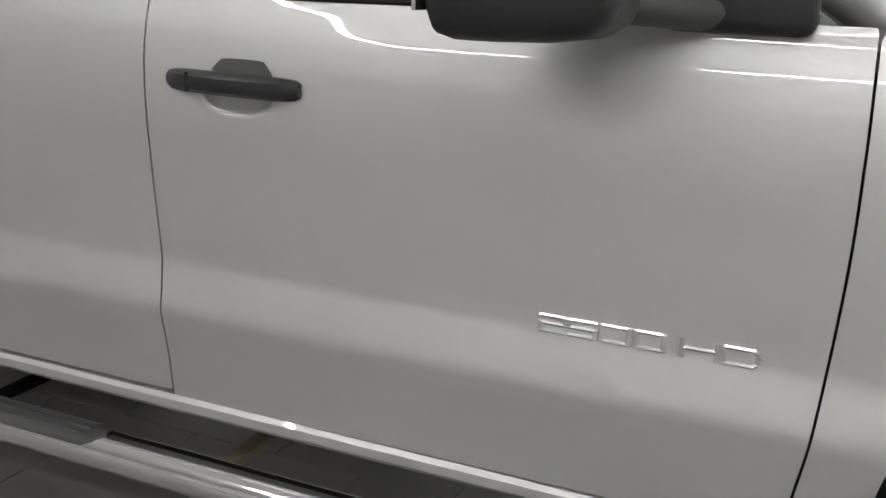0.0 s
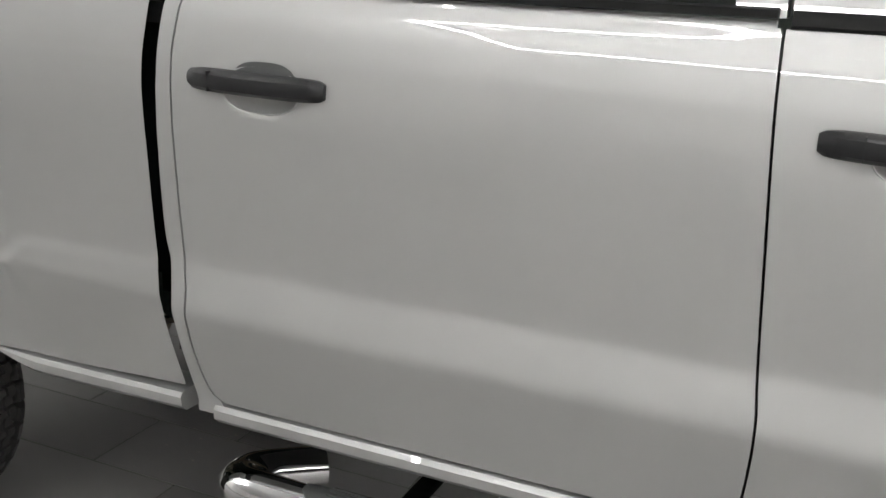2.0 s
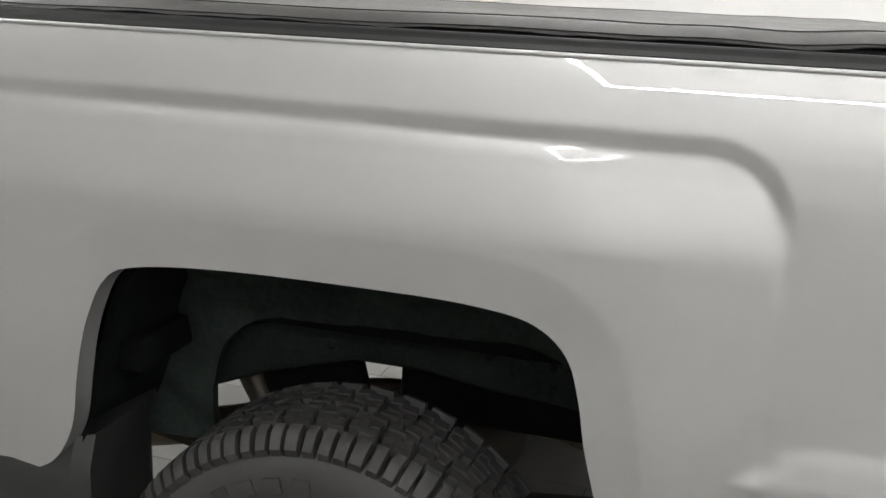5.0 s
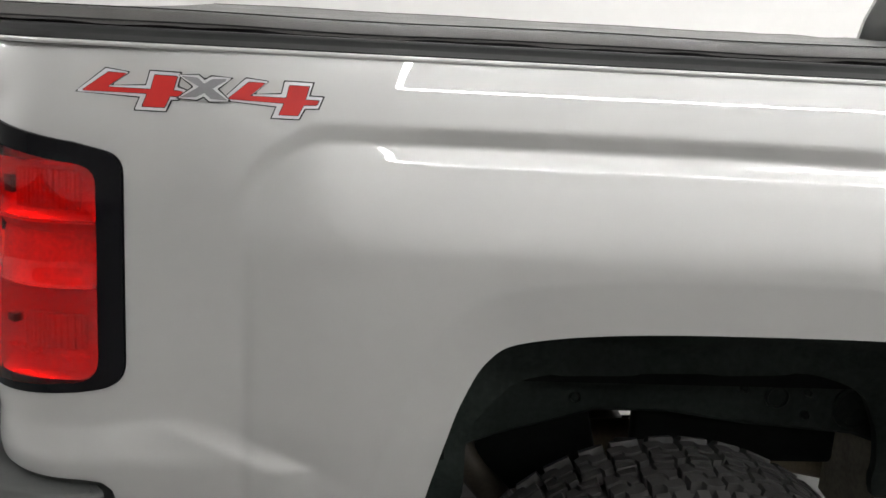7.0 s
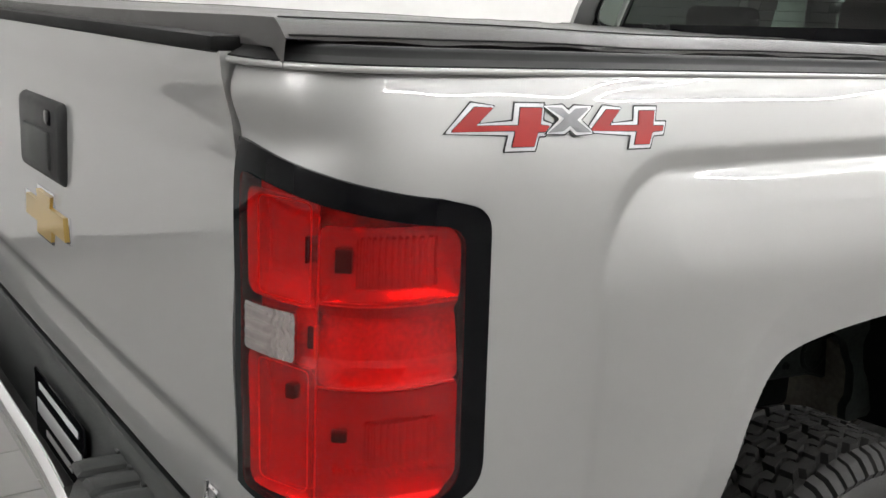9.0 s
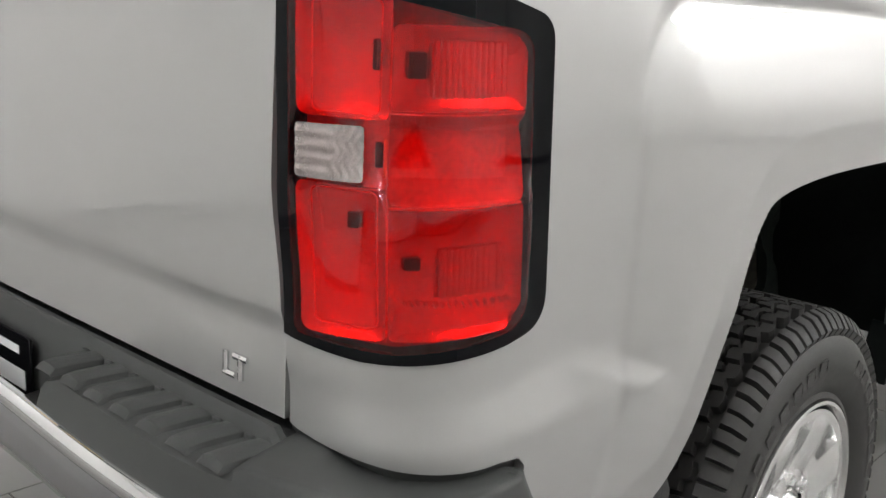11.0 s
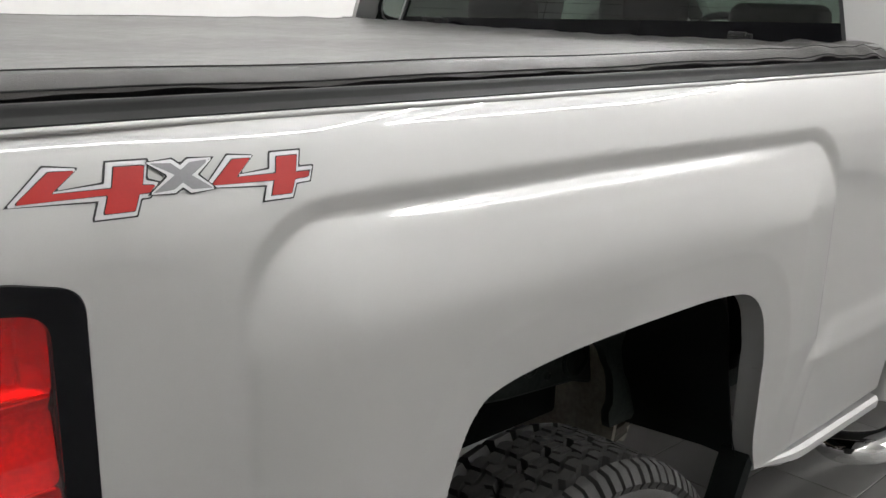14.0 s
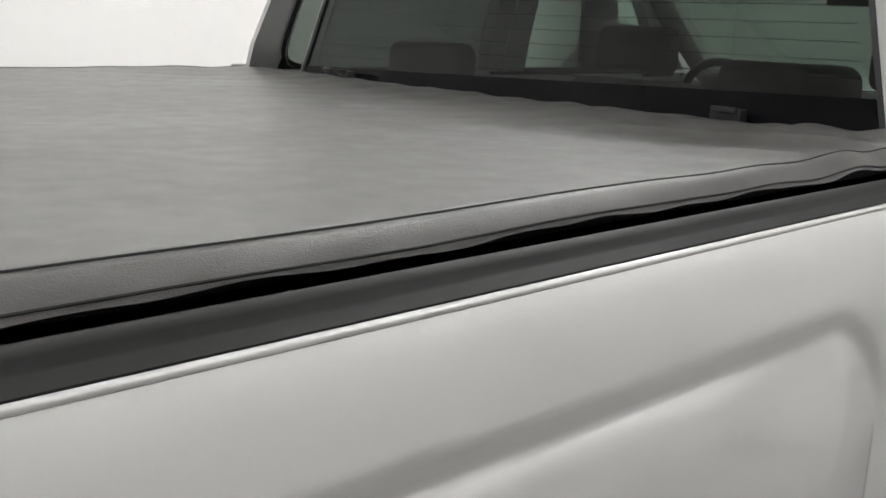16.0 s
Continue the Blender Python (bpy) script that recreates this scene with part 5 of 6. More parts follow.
            bm = bmesh.new()
            sweep(bm, pts, [(-0.032, -0.007), (0.032, -0.007), (0.032, 0.007), (-0.032, 0.007)])
            part("leaf_spring", bm, M_SPRING, truck, smooth=False)
        inner = 0.03 if y < MIDDLE else -0.03
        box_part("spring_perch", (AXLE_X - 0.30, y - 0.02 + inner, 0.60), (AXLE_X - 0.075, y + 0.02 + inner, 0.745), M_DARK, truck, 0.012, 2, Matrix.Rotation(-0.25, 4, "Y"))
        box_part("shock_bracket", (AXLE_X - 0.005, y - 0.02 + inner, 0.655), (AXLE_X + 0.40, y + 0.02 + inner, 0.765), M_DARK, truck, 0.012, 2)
        box_part("bump_stop", (AXLE_X - 0.04, y - 0.03, 0.60), (AXLE_X + 0.04, y + 0.03, 0.70), M_RUBBER, truck, 0.012)
    tube("shock_absorber", [(AXLE_X - 0.10, 0.36, 0.40), (AXLE_X - 0.30, 0.42, 0.62), (AXLE_X - 0.36, 0.44, 0.70)], 0.03, M_SPRING, truck, label="dark steel shock absorber")
    tube("exhaust_pipe", smooth_curve([(2.4, 0.62, 0.50), (0.9, 0.62, 0.50), (0.55, 0.63, 0.53), (0.28, 0.634, 0.573), (0.05, 0.67, 0.585), (-0.30, 0.68, 0.56), (-0.55, 0.60, 0.49), (-0.85, 0.48, 0.465), (-1.05, 0.42, 0.465)], 8), 0.042, M_RUSTY, truck, 18, label="brown steel exhaust pipe")
    tube("silencer", [(0.9, 0.62, 0.50), (0.93, 0.62, 0.50), (1.6, 0.62, 0.50), (1.63, 0.62, 0.50)], 0.11, M_RUSTY, truck, 20, 0.7)
    tube("drive_shaft", [(AXLE_X + 0.15, MIDDLE, 0.44), (2.2, MIDDLE, 0.55)], 0.045, M_DARK, truck, 14)
    box_part("fuel_tank", (0.75, 1.25, 0.42), (1.85, 1.75, 0.68), M_DARK, truck, 0.04, 3)
    box_part("gearbox", (2.2, 0.80, 0.40), (3.3, 1.25, 0.66), M_DARK, truck, 0.05, 2)
    bm = bmesh.new()
    sweep(bm, smooth_curve([(0.335, 0.27, 0.77), (0.345, 0.30, 0.70), (0.350, 0.32, 0.60), (0.36, 0.34, 0.47)], 4), [(-0.006, -0.01), (0.006, -0.01), (0.006, 0.26), (-0.006, 0.26)], up=(0, 1, 0))
    part("splash_shield", bm, M_BEIGE, truck, "dusty beige steel splash shield", True)
    box_part("spring_hanger", (0.40, 0.40, 0.53), (0.58, 0.43, 0.68), M_BEIGE, truck, 0.01, 2, Matrix.Rotation(0.45, 4, "Y"), "dusty steel spring hanger")
    # mud flaps behind and before the wheel
    rr = [[(x, y, z) for x, y in ((-0.885 + 0.07 * f, -0.006), (-0.885 + 0.07 * f + 0.03, -0.016), (-0.72 + 0.05 * f, -0.018), (-0.60, -0.010), (-0.575, 0.015), (-0.578, 0.20), (-0.59, 0.23))]
          for f, z in ((-0.1, 0.64), (0.0, 0.625), (0.45, 0.55), (0.9, 0.47), (1.35, 0.425), (1.5, 0.41))]
    rr.insert(0, [(max(x, -0.70), y + 0.022, 0.70) for x, y, z in rr[0]])
    for r in rr:
        r.append((r[0][0] + 0.02, 0.23, r[0][2]))
    fl = loft("mud_flap", rr, M_FLAP, truck, "dark grey plastic mud flap", closed=True, caps=True)
    mirrored(fl)
    rr = [[(0.30 + 0.12 * k, -0.008, z), (0.330 + 0.12 * k, -0.010, z), (0.338 + 0.12 * k, 0.012, z), (0.33 + 0.11 * k, 0.055, z), (0.31 + 0.11 * k, 0.055, z)] for k, z in ((0.45, 0.68), (0.30, 0.65), (0.15, 0.61), (0.0, 0.575), (-0.05, 0.565))]
    fl = loft("mud_flap", rr, M_LINER, truck, "dark grey plastic mud flap", closed=True, caps=True)
    mirrored(fl)


# ---- step bar ----
def build_step_bar():
    path = smooth_curve([(1.16, 0.20, 0.43), (1.075, 0.12, 0.435), (1.055, 0.065, 0.445), (1.085, 0.005, 0.46), (1.17, -0.020, 0.470), (1.4, -0.022, 0.470), (2.4, -0.022, 0.470), (3.05, -0.022, 0.470), (3.16, -0.012, 0.465), (3.21, 0.06, 0.445), (3.20, 0.20, 0.43)], 9)
    bm = bmesh.new()
    sweep(bm, path, circle(0.046, 20, 1.0, 0.92))
    bar = part("step_bar", bm, M_CHROME, truck, "chrome tubular side step bar", True)
    kids = []
    for x0, x1 in ((1.25, 1.855), (2.46, 3.05)):
        rings = []
        for x in np.linspace(x0, x1, 26):
            e = min(x - x0, x1 - x) / 0.05
            k = min(max(e, 0.0), 1.0) ** 0.5
            a = 0.012 + 0.030 * k
            rings.append([(x, -0.022 + a * s, 0.470 + 0.0435 * math.sqrt(max(1 - (s * a / 0.048) ** 2, 0.05)) + (0.004 if abs(s) < 0.98 else 0.0)) for s in (-1, -0.95, -0.6, 0, 0.6, 0.95, 1)])
        kids.append(loft("step_pad", rings, M_GREY_PLASTIC, bar, "ribbed grey plastic tread pad"))
        for k in range(4):
            y = -0.046 + 0.016 * k
            z = 0.470 + 0.0435 * math.sqrt(1 - ((y + 0.022) / 0.048) ** 2) + 0.004
            kids.append(box_part("pad_rib", (x0 + 0.05, y - 0.003, z - 0.003), (x1 - 0.05, y + 0.003, z + 0.0025), M_GREY_PLASTIC, bar, 0.001, 1))
    for x in (1.42, 2.10, 2.9):
        kids.append(box_part("bracket", (x - 0.02, 0.0, 0.455), (x + 0.02, 0.48, 0.475), M_RUSTY if x == 2.10 else M_DARK, bar, 0.004))
    o = mirrored(bar, "step_bar")
    for c in kids:
        k = new(c.name.split(".")[0], c.data)
        k.parent = o


# ---- cab above the belt ----
def build_cab():
    lean = 0.42

    def side_y(z):
        return 0.012 + lean * max(z - 1.44, 0) * (0.55 + 0.5 * (z - 1.44))
    # black belt mouldings
    for x0, x1 in ((2.013, 3.03),):
        rings = [[(x, a, b) for a, b in ((0.012, 1.421), (-0.003, 1.422), (-0.006, 1.427), (-0.003, 1.440), (0.004, 1.447), (0.02, 1.447))] for x in (x0, x0 + 0.004, x1 - 0.004, x1)]
        m = loft("belt_moulding", rings, M_RAIL, truck, "black rubber belt moulding", closed=True, caps=True)
        mirrored(m)

    # silver rear door frame round the window's rounded rear corner, carried on up from the door skin
    frame_line = smooth_curve([(1.165, 1.87), (1.128, 1.62), (1.112, 1.52), (1.118, 1.476), (1.150, 1.451), (1.225, 1.438), (1.33, 1.434), (1.60, 1.433), (1.995, 1.433)], 5)
    outline = [(1.995, 1.4215), (0.992, 1.4215), (0.996, 1.52), (1.04, 1.70), (1.10, 1.87), *[tuple(p) for p in frame_line]]
    d = panel("door_frame", outline, lambda u, z: np.stack([u, -OUT_DOOR(np.minimum(z, 1.421)) + 0.36 * np.maximum(z - 1.421, 0), z], 1), 0.012, M_PAINT, truck)
    mirrored(d)
    bm = bmesh.new()
    sweep(bm, [(p[0], -0.002 + 0.36 * (p[1] - 1.421), p[1] + 0.008) for p in frame_line], [(-0.006, -0.014), (0.006, -0.014), (0.009, -0.004), (0.006, 0.006), (0.008, 0.014), (-0.006, 0.016)], up=(0, 1, 0))
    mirrored(part("window_trim", bm, M_RAIL, truck, "black rubber window surround", True))

    def pane(name, corners, material, label=""):
        n = 8
        v, f = [], []
        a, b, c, d = [np.array(k, float) for k in corners]
        for i in range(n + 1):
            for j in range(n + 1):
                s, t = i / n, j / n
                p = (a * (1 - s) + b * s) * (1 - t) + (d * (1 - s) + c * s) * t
                v.append(p)
        f = [(i * (n + 1) + j, (i + 1) * (n + 1) + j, (i + 1) * (n + 1) + j + 1, i * (n + 1) + j + 1) for i in range(n) for j in range(n)]
        o = mesh_object(name, v, f, material, truck, label)
        o.visible_shadow = False
        return o
    ya, yb = side_y(1.445), side_y(1.86)
    w = pane("side_window", ((1.10, ya, 1.445), (1.935, ya, 1.445), (1.90, yb, 1.86), (1.20, yb, 1.86)), M_GLASS_DARK, "dark tinted rear door glass")
    mirrored(w)
    w = pane("side_window", ((2.13, ya, 1.445), (3.03, ya, 1.445), (2.55, yb, 1.86), (2.10, yb, 1.86)), M_GLASS_CLEAR, "green tinted front door glass")
    mirrored(w)
    # pillars and door frames
    for x0, x1, t0, t1, m in ((1.935, 2.004, 1.90, 1.995, M_PAINT), (2.012, 2.13, 2.003, 2.10, M_PAINT), (3.03, 3.16, 2.55, 2.66, M_PAINT)):
        rings = [[(x0 + (t0 - x0) * k, side_y(z) - 0.003, z), (x1 + (t1 - x1) * k, side_y(z) - 0.003, z), (x1 + (t1 - x1) * k, side_y(z) + 0.05, z), (x0 + (t0 - x0) * k, side_y(z) + 0.05, z)]
                 for k, z in ((0, 1.436), (0.3, 1.55), (0.65, 1.70), (1, 1.87))]
        p = loft("pillar", rings, m, truck, closed=True, caps=True)
        mirrored(p)
    # roof
    rings = []
    for x, z, k in ((1.06, 1.84, 0.0), (1.10, 1.90, 0.01), (1.25, 1.945, 0.015), (1.7, 1.965, 0.015), (2.2, 1.955, 0.015), (2.5, 1.925, 0.015), (2.62, 1.875, 0.0)):
        ys = np.linspace(-1, 1, 15)
        rings.append([(x, MIDDLE + s * (MIDDLE - yb + 0.004), z - (z - 1.86) * abs(s) ** 4) for s in ys])
    loft("roof", rings, M_PAINT, truck)
    loft("headliner", [[(p[0], MIDDLE + (p[1] - MIDDLE) * 0.96, p[2] - 0.05) for p in r] for r in rings], M_HEADLINER, truck)
    # rear window with black printed border, and silver corners beside it
    def back_x(z):
        return 1.040 + 0.17 * (z - 1.435)
    yl = lambda z: 0.200 + 0.30 * (z - 1.435)
    yf = lambda z: 2 * MIDDLE - 0.225 - 0.30 * (z - 1.435)
    pane("rear_window", ((back_x(1.436), yl(1.436), 1.436), (back_x(1.436), yf(1.436), 1.436), (back_x(1.84), yf(1.84), 1.84), (back_x(1.84), yl(1.84), 1.84)), M_GLASS_BACK, "dark tinted rear window glass")
    far = yf
    for nm, q in (("window_border", ((yl(1.436), 1.434), (far(1.436), 1.434), (far(1.47) - 0.0, 1.468), (yl(1.50), 1.502))), ("window_border", ((yl(1.80), 1.80), (far(1.80), 1.80), (far(1.84), 1.84), (yl(1.84), 1.84)))):
        bm = bmesh.new()
        fr = [bm.verts.new((back_x(z) - 0.003, y, z)) for y, z in q]
        bk = [bm.verts.new((back_x(z) + 0.003, y, z)) for y, z in q]
        bm.faces.new(fr)
        bm.faces.new(bk[::-1])
        for i in range(4):
            bm.faces.new((fr[i], bk[i], bk[(i + 1) % 4], fr[(i + 1) % 4]))
        part(nm, bm, M_GLOSS_BLACK, truck)
    for s in (0, 1):
        zs = np.linspace(1.43, 1.86, 8)
        rings = []
        for z in zs:
            e = 2 * MIDDLE - yf(z) if s else yl(z)
            if s:
                q = [(back_x(z) - 0.001, e), (back_x(z) - 0.003, e - 0.006), (back_x(z) + 0.008, e - 0.03), (back_x(z) + 0.07, e - 0.08), (back_x(z) + 0.13, side_y(z) + 0.05), (back_x(z) + 0.20, side_y(z) - 0.002)]
            else:
                q = [(back_x(z) - 0.001, e), (back_x(z) - 0.008, e - 0.006), (back_x(z) - 0.010, e - 0.03), (back_x(z) - 0.004, side_y(z) + 0.03), (back_x(z) + 0.02, side_y(z) + 0.004), (back_x(z) + 0.06, side_y(z) - 0.002)]
            rings.append([(x, 2 * MIDDLE - y if s else y, z) for x, y in q])
        loft("rear_pillar", rings, M_PAINT, truck)
        rings = []
        for z in zs:
            e = 2 * MIDDLE - yf(z) if s else yl(z)
            q = [(back_x(z) - 0.006, e + 0.006), (back_x(z) - 0.006, e - 0.005), (back_x(z) + 0.003, e - 0.005), (back_x(z) + 0.003, e + 0.006)]
            rings.append([(x, 2 * MIDDLE - y if s else y, z) for x, y in q])
        loft("window_seal", rings, M_SEAL_SHADE, truck, closed=True, caps=True)
    for k in range(11):
        z = 1.50 + 0.03 * k
        bm = bmesh.new()
        add_box(bm, (back_x(z) + 0.002, yl(z) + 0.03, z - 0.0006), (back_x(z) + 0.0032, far(z) - 0.03, z + 0.0006))
        part("heating_wire", bm, M_BULB, truck)
    # windscreen, cowl, bonnet, grille
    pane("windscreen", ((3.24, 0.10, 1.40), (3.24, 2 * MIDDLE - 0.10, 1.40), (2.60, 2 * MIDDLE - 0.20, 1.88), (2.60, 0.20, 1.88)), M_GLASS_CLEAR, "green tinted windscreen")
    for s in (0, 1):
        q = [(3.30, 0.12, 1.40), (2.60, 0.16, 1.88)]
        if s:
            q = [(x, 2 * MIDDLE - y, z) for x, y, z in q]
        tube("windscreen_pillar", q, 0.055, M_PAINT, truck, 12)
    rings = []
    for x, z in ((3.22, 1.405), (3.30, 1.43), (3.6, 1.445), (4.1, 1.415), (4.42, 1.36), (4.50, 1.30)):
        rings.append([(x, MIDDLE + s * (MIDDLE - 0.02 - 0.05 * ramp(x, 3.6, 4.35)), z - 0.02 * abs(s) ** 3 + (0.02 if 0.45 < abs(s) < 0.75 else 0.0)) for s in np.linspace(-1, 1, 25)])
    loft("bonnet", rings, M_PAINT, truck)
    box_part("grille", (4.40, 0.20, 0.86), (4.52, 2 * MIDDLE - 0.20, 1.30), M_GLOSS_BLACK, truck, 0.03)
    for z in (0.94, 1.08, 1.22):
        box_part("grille_bar", (4.50, 0.22, z - 0.03), (4.545, 2 * MIDDLE - 0.22, z + 0.03), M_CHROME, truck, 0.012)
    box_part("front_bumper", (4.42, 0.03, 0.56), (4.66, 2 * MIDDLE - 0.03, 0.82), M_CHROME, truck, 0.05, 4)
    box_part("engine_bay", (3.36, 0.30, 0.62), (4.42, 2 * MIDDLE - 0.30, 1.30), M_DARK, truck, 0.02)


def build_interior():
    for y, x0, w in ((0.56, 2.05, 0.25), (2 * MIDDLE - 0.56, 2.05, 0.25), (0.50, 1.20, 0.30), (2 * MIDDLE - 0.50, 1.20, 0.30)):
        h = 1.44 if x0 > 2 else 1.42
        seat = box_part("seat", (x0, y - w, 1.0), (x0 + 0.16, y + w, h), M_INTERIOR, truck, 0.05, 4, label="dark cloth seat")
        box_part("headrest", (x0 + 0.02, y - 0.14, h + 0.02), (x0 + 0.12, y + 0.14, h + (0.17 if x0 > 2 else 0.125)), M_INTERIOR, seat, 0.035, 4)
        for s in (-0.05, 0.05):
            tube("headrest_post", [(x0 + 0.07, y + s, h - 0.02), (x0 + 0.07, y + s, h + 0.04)], 0.006, M_CHROME, seat, 8)
    box_part("dashboard", (2.85, 0.12, 1.12), (3.22, 2 * MIDDLE - 0.12, 1.40), M_INTERIOR, truck, 0.06, 4, label="dark moulded dashboard")
    hood = box_part("instrument_hood", (2.82, 1.22, 1.36), (3.0, 1.68, 1.445), M_INTERIOR, truck, 0.03, 3)
    sw = new("steering_wheel")
    sw.parent = truck
    bm = bmesh.new()
    ring = [(0.185 * math.cos(a), 0, 0.185 * math.sin(a)) for a in np.linspace(0, 2 * math.pi, 41)]
    sweep(bm, ring, circle(0.016, 10), up=(0, 1, 0), cap=False)
    part("wheel_rim", bm, M_INTERIOR, sw, smooth=True)
    box_part("wheel_boss", (-0.16, -0.02, -0.05), (0.16, 0.03, 0.05), M_INTERIOR, sw, 0.02, 2)
    sw.matrix_local = pose(2.68, 1.45, 1.33, 0, 0, 90) @ pose(0, 0, 0, -25, 0, 0)
    box_part("interior_mirror", (2.69, MIDDLE - 0.12, 1.70), (2.72, MIDDLE + 0.12, 1.765), M_BLACK_PLASTIC, truck, 0.01, 2)


# ---- door mirror, lettering, decal ----
def build_mirror():
    base = box_part("door_mirror", (2.945, -0.035, 1.405), (3.155, 0.03, 1.475), M_BLACK_PLASTIC, truck, 0.02, 4, label="black towing mirror on two arms")
    rings = []
    for x, k in ((2.712, 0.90), (2.720, 0.97), (2.74, 1.0), (2.80, 1.0), (2.87, 0.985), (2.915, 0.95), (2.94, 0.86), (2.95, 0.7)):
        cy, cz = -0.235, 1.575
        ring = []
        for a in np.linspace(0, 2 * math.pi, 33)[:-1]:
            c, s = math.cos(a), math.sin(a)
            ring.append((x, cy + 0.104 * k * math.copysign(abs(c) ** 0.4, c), cz + 0.182 * k * math.copysign(abs(s) ** 0.3, s)))
        rings.append(ring)
    kids = [loft("housing", rings, M_BLACK_PLASTIC, base, "textured black mirror housing", closed=True, caps=True)]
    kids.append(box_part("mirror_glass", (2.7055, -0.35, 1.43), (2.712, -0.16, 1.71), M_CHROME, base, 0.002))
    for z in (1.445, 1.60):
        kids.append(tube("arm", [(2.85, -0.14, z), (2.90, -0.10, z - 0.003), (2.97, -0.04, z - 0.01), (3.04, 0.01, z - 0.012)], 0.034, M_GREY_PLASTIC, base, 14, 0.8))
    kids.append(box_part("sail", (2.97, -0.012, 1.46), (3.10, 0.03, 1.63), M_BLACK_PLASTIC, base, 0.008))
    o = mirrored(base, "door_mirror")
    for c in kids:
        k = new(c.name.split(".")[0], c.data)
        k.parent = o


def build_lettering():
    """Raised chrome badge on the front door: wide squared characters."""
    for ch, x0, x1 in (("2", 2.799, 2.840), ("5", 2.847, 2.890), ("0", 2.899, 2.943), ("0", 2.953, 2.997), ("H", 3.025, 3.077), ("D", 3.085, 3.137)):
        badge_letter(ch, x0, x1, 0.9290, 0.9540, 0.0050, lambda u, z, out: (u, -float(OUT_DOOR(z)) - out, z), truck)


def build_decal():
    def lay(name, poly, off, material, parent, label=""):
        pts = [(-1.031 + (cx - 100) / 1380 * 0.316, 1.352 + (cx - 790) / 340000 - (cy - 235) / 5000) for cx, cy in poly]
        return panel(name, pts, lambda u, z: bed_place(u, z, off), 0.0022, material, parent, label, depth=(0, 0.0005, 0))
    red_a = [(165, 212), (305, 100), (400, 102), (295, 188), (540, 198), (560, 108), (675, 112), (655, 198), (710, 202), (685, 226), (640, 226), (612, 298), (497, 296), (525, 215)]
    red_b = [(962, 232), (1075, 130), (1160, 130), (1075, 212), (1285, 222), (1300, 142), (1400, 145), (1380, 228), (1455, 230), (1448, 250), (1375, 252), (1345, 318), (1250, 316), (1275, 245)]
    cross = [(690, 99), (795, 102), (830, 135), (870, 107), (975, 107), (888, 175), (970, 246), (864, 246), (830, 213), (790, 238), (690, 238), (788, 165)]

    def grow(poly, k, push=0):
        """An outline widened by k with sharp corners, pushed along its line."""
        p = np.asarray(poly, float)
        nxt, prv = np.roll(p, -1, 0), np.roll(p, 1, 0)
        turn = np.sign(np.sum(p[:, 0] * nxt[:, 1] - nxt[:, 0] * p[:, 1]))
        d1, d2 = p - prv, nxt - p
        n1, n2 = (np.stack([d[:, 1], -d[:, 0]], 1) / np.hypot(d[:, 0], d[:, 1])[:, None] * turn for d in (d1, d2))
        mid = n1 + n2
        long = np.minimum(2 / np.sum(mid * mid, 1), 1.5)
        return [tuple(q) for q in p + mid * long[:, None] * k + (push, 0)]
    for red in (red_a, red_b):
        black = lay("numeral", grow(red, 34, -8), 0.0010, M_DECAL_BLACK, truck, "red and silver four wheel drive decal")
        lay("silver_layer", grow(red, 26, -9), 0.0016, M_DECAL_SILVER, black)
        lay("dark_layer", grow(red, 8), 0.0021, M_DECAL_BLACK, black)
        lay("red_layer", grow(red, 4), 0.0026, M_DECAL_RED, black)
    x = lay("decal_cross", grow(cross, 16), 0.0030, M_DECAL_BLACK, truck, "grey cross of the decal with a silver rim")
    lay("silver_layer", grow(cross, 8), 0.0033, M_DECAL_SILVER, x)
    lay("grey_layer", grow(cross, -8), 0.0037, M_DECAL_GREY, x)


build_bed_top()
build_cover()
build_lamp()
build_tailgate()
build_bumper()
build_wheel()
build_underbody()
build_step_bar()
build_cab()
build_interior()
build_mirror()
build_lettering()
build_decal()


# ---- floor: tiles in the plan's near stretch, the rest joined ----
TILE_X, TILE_Y, JOINT = 0.61, 0.3055, 0.0035


def tile_mesh(name):
    bm = bmesh.new()
    add_box(bm, (JOINT / 2, JOINT / 2, -0.009), (TILE_X - JOINT / 2, TILE_Y - JOINT / 2, 0.0), 0.0012, 1)
    me = bpy.data.meshes.new(name)
    bm.to_mesh(me)
    bm.free()
    me.materials.append(M_FLOOR)
    return me


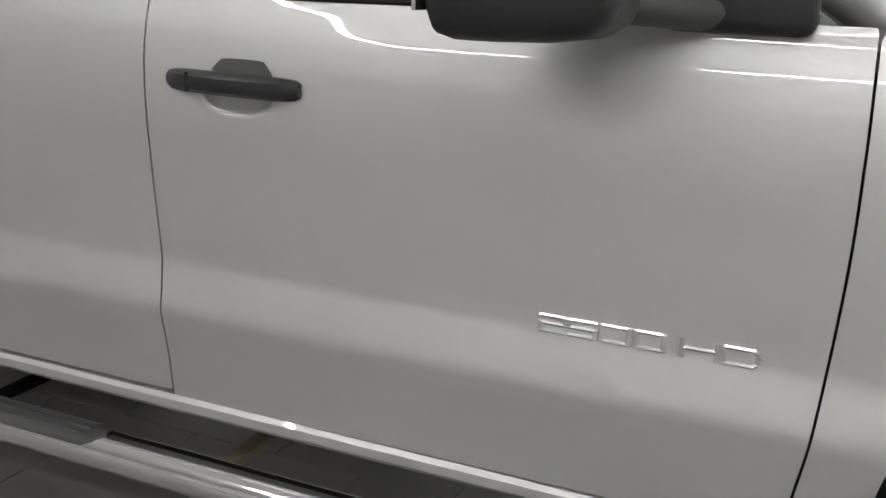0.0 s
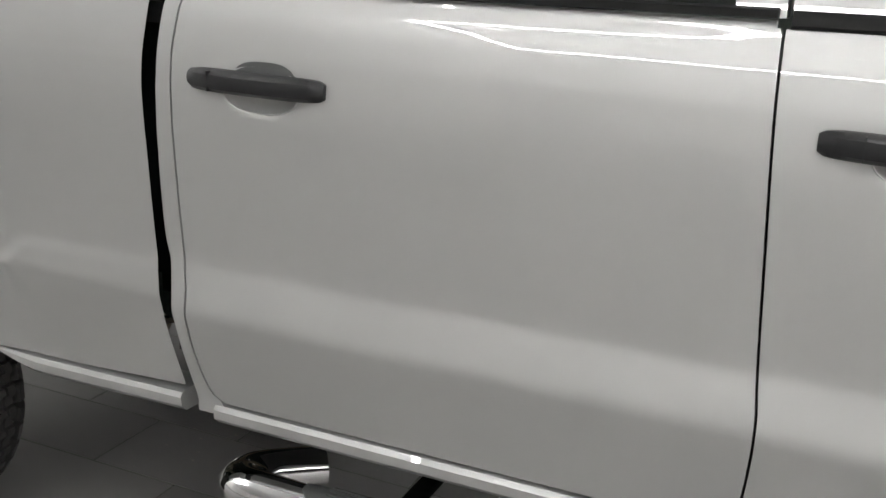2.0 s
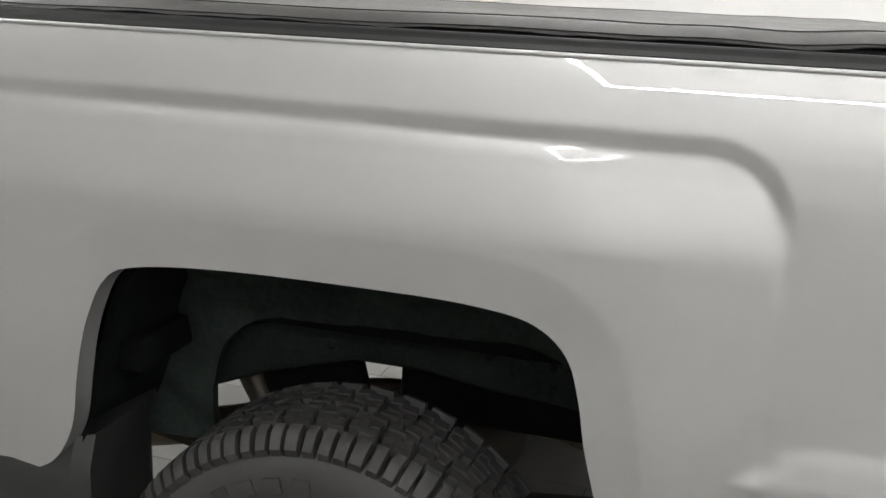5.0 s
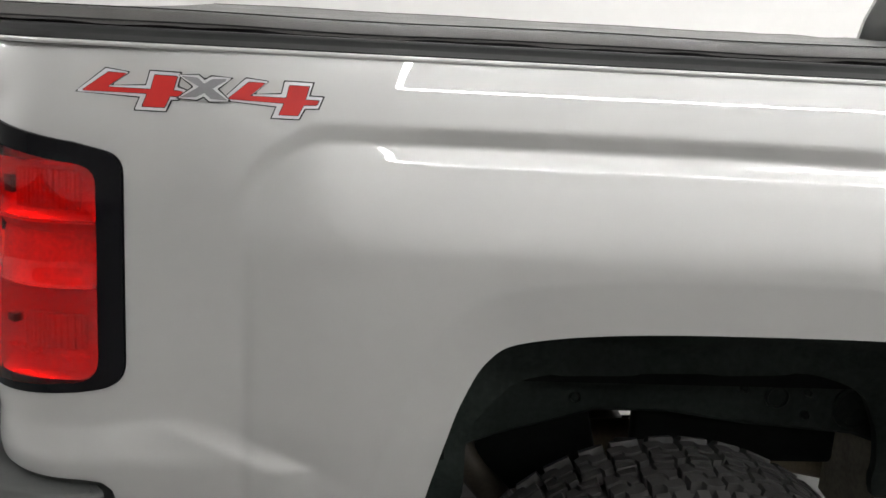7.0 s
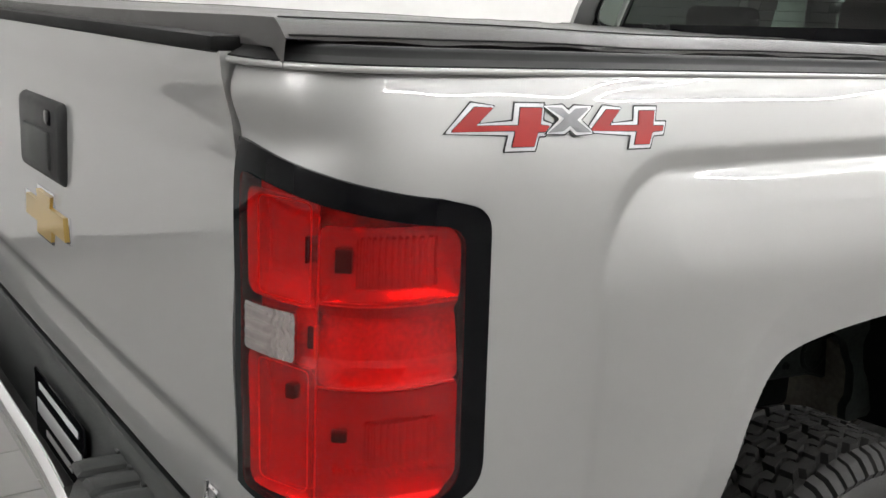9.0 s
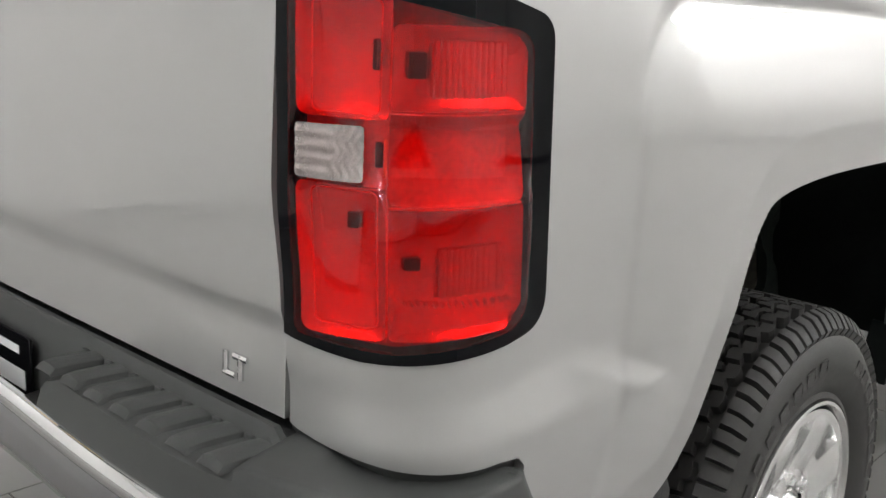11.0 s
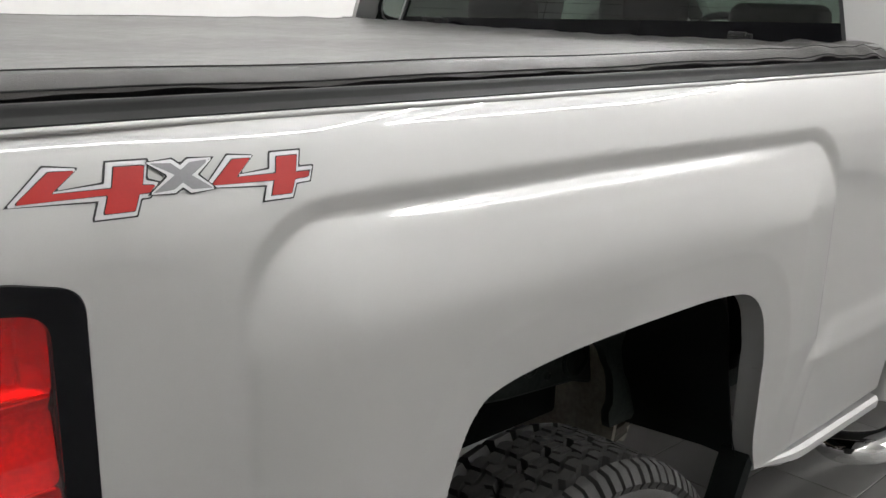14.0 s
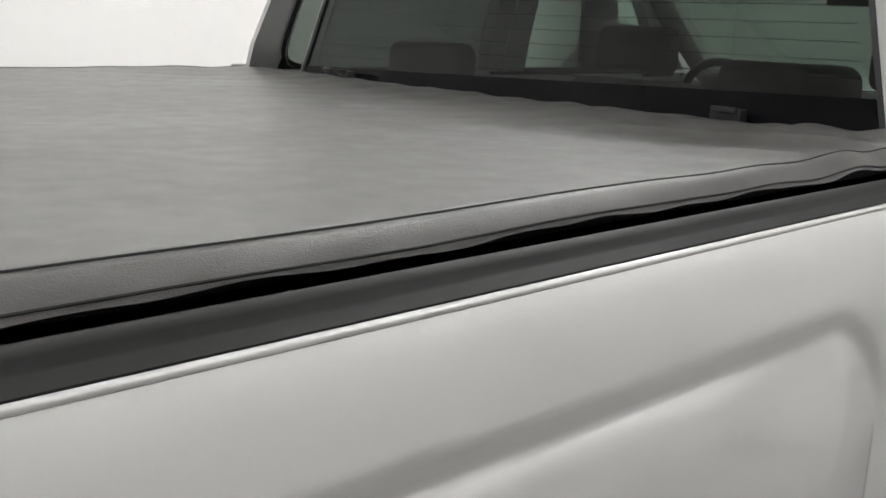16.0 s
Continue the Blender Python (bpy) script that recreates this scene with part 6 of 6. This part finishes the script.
def build_floor():
    x0, x1, y0, y1, h = ROOM
    fl = slab("floor", (x0, y0, -0.12), (x1, y1, -0.0025), M_GROUT, "grey brown floor tiles with thin dark joints", "floor")
    me = tile_mesh("tile")
    verts, faces = [], []
    src = [tuple(v.co) for v in me.vertices]
    sf = [tuple(p.vertices) for p in me.polygons]
    ix0, ix1 = int((x0 - 0.1) / TILE_X) - 1, int(x1 / TILE_X) + 1
    iy0, iy1 = int(y0 / TILE_Y) - 1, int(y1 / TILE_Y) + 1
    for iy in range(iy0, iy1):
        py = iy * TILE_Y - 0.052
        shift = 0.5 * TILE_X * (iy % 2)
        for ix in range(ix0, ix1):
            px = ix * TILE_X + shift + 0.14
            if px < x0 or px + TILE_X > x1 or py < y0 or py + TILE_Y > y1:
                continue
            if -2.5 < px < 3.9 and -1.7 < py < 3.6:
                o = new("tile", me)
                o.parent, o.location = fl, (px, py, 0)
            else:
                b = len(verts)
                verts += [(a + px, c + py, d) for a, c, d in src]
                faces += [tuple(b + k for k in q) for q in sf]
    rest = mesh_object("far_tiles", verts, faces, M_FLOOR_FAR, fl, smooth=False)
    tagged(rest, "grey brown floor tiles farther off", "", "", "stuff")
    # dry crumbs of dirt under the bed
    rng = random.Random(4)
    verts, faces = [], []
    for k in range(70):
        cx, cy, r = rng.uniform(0.25, 1.9), rng.uniform(0.25, 0.95), rng.uniform(0.002, 0.006)
        a, b = rng.uniform(0, 6.28), len(verts)
        ring = [(cx + r * rng.uniform(0.5, 1.2) * math.cos(a + q * 1.257), cy + 0.6 * r * rng.uniform(0.5, 1.2) * math.sin(a + q * 1.257), 0.0005) for q in range(5)]
        verts += ring + [(cx, cy, 0.0005 + r * 0.45)]
        faces += [(b + q, b + (q + 1) % 5, b + 5) for q in range(5)] + [tuple(b + q for q in range(4, -1, -1))]
    d = mesh_object("dirt_crumbs", verts, faces, M_CRUMB, None, smooth=False)
    tagged(d, "small dry crumbs of dirt scattered on the tiles", "dirt", "", "stuff")


build_floor()


def wall_outlet(x, z):
    """A two-gang socket plate on the far wall."""
    y = ROOM[3]
    e = thing("wall_outlet", "white double power outlet plate on the white wall", "power outlet", at=(x, y, z))
    box_part("plate", (-0.058, -0.012, -0.058), (0.058, 0.0, 0.058), M_LIGHT_PLASTIC, e, 0.003, 2)
    for s in (-0.023, 0.023):
        k = box_part("socket", (s - 0.016, -0.015, -0.034), (s + 0.016, -0.0115, 0.034), M_LIGHT_PLASTIC, e, 0.003, 2)
        for q in (-0.018, 0.018):
            box_part("slot", (s - 0.008, -0.0165, q - 0.006), (s + 0.008, -0.0145, q + 0.006), M_HEADLINER, k, 0)


wall_outlet(-1.485, 1.05)
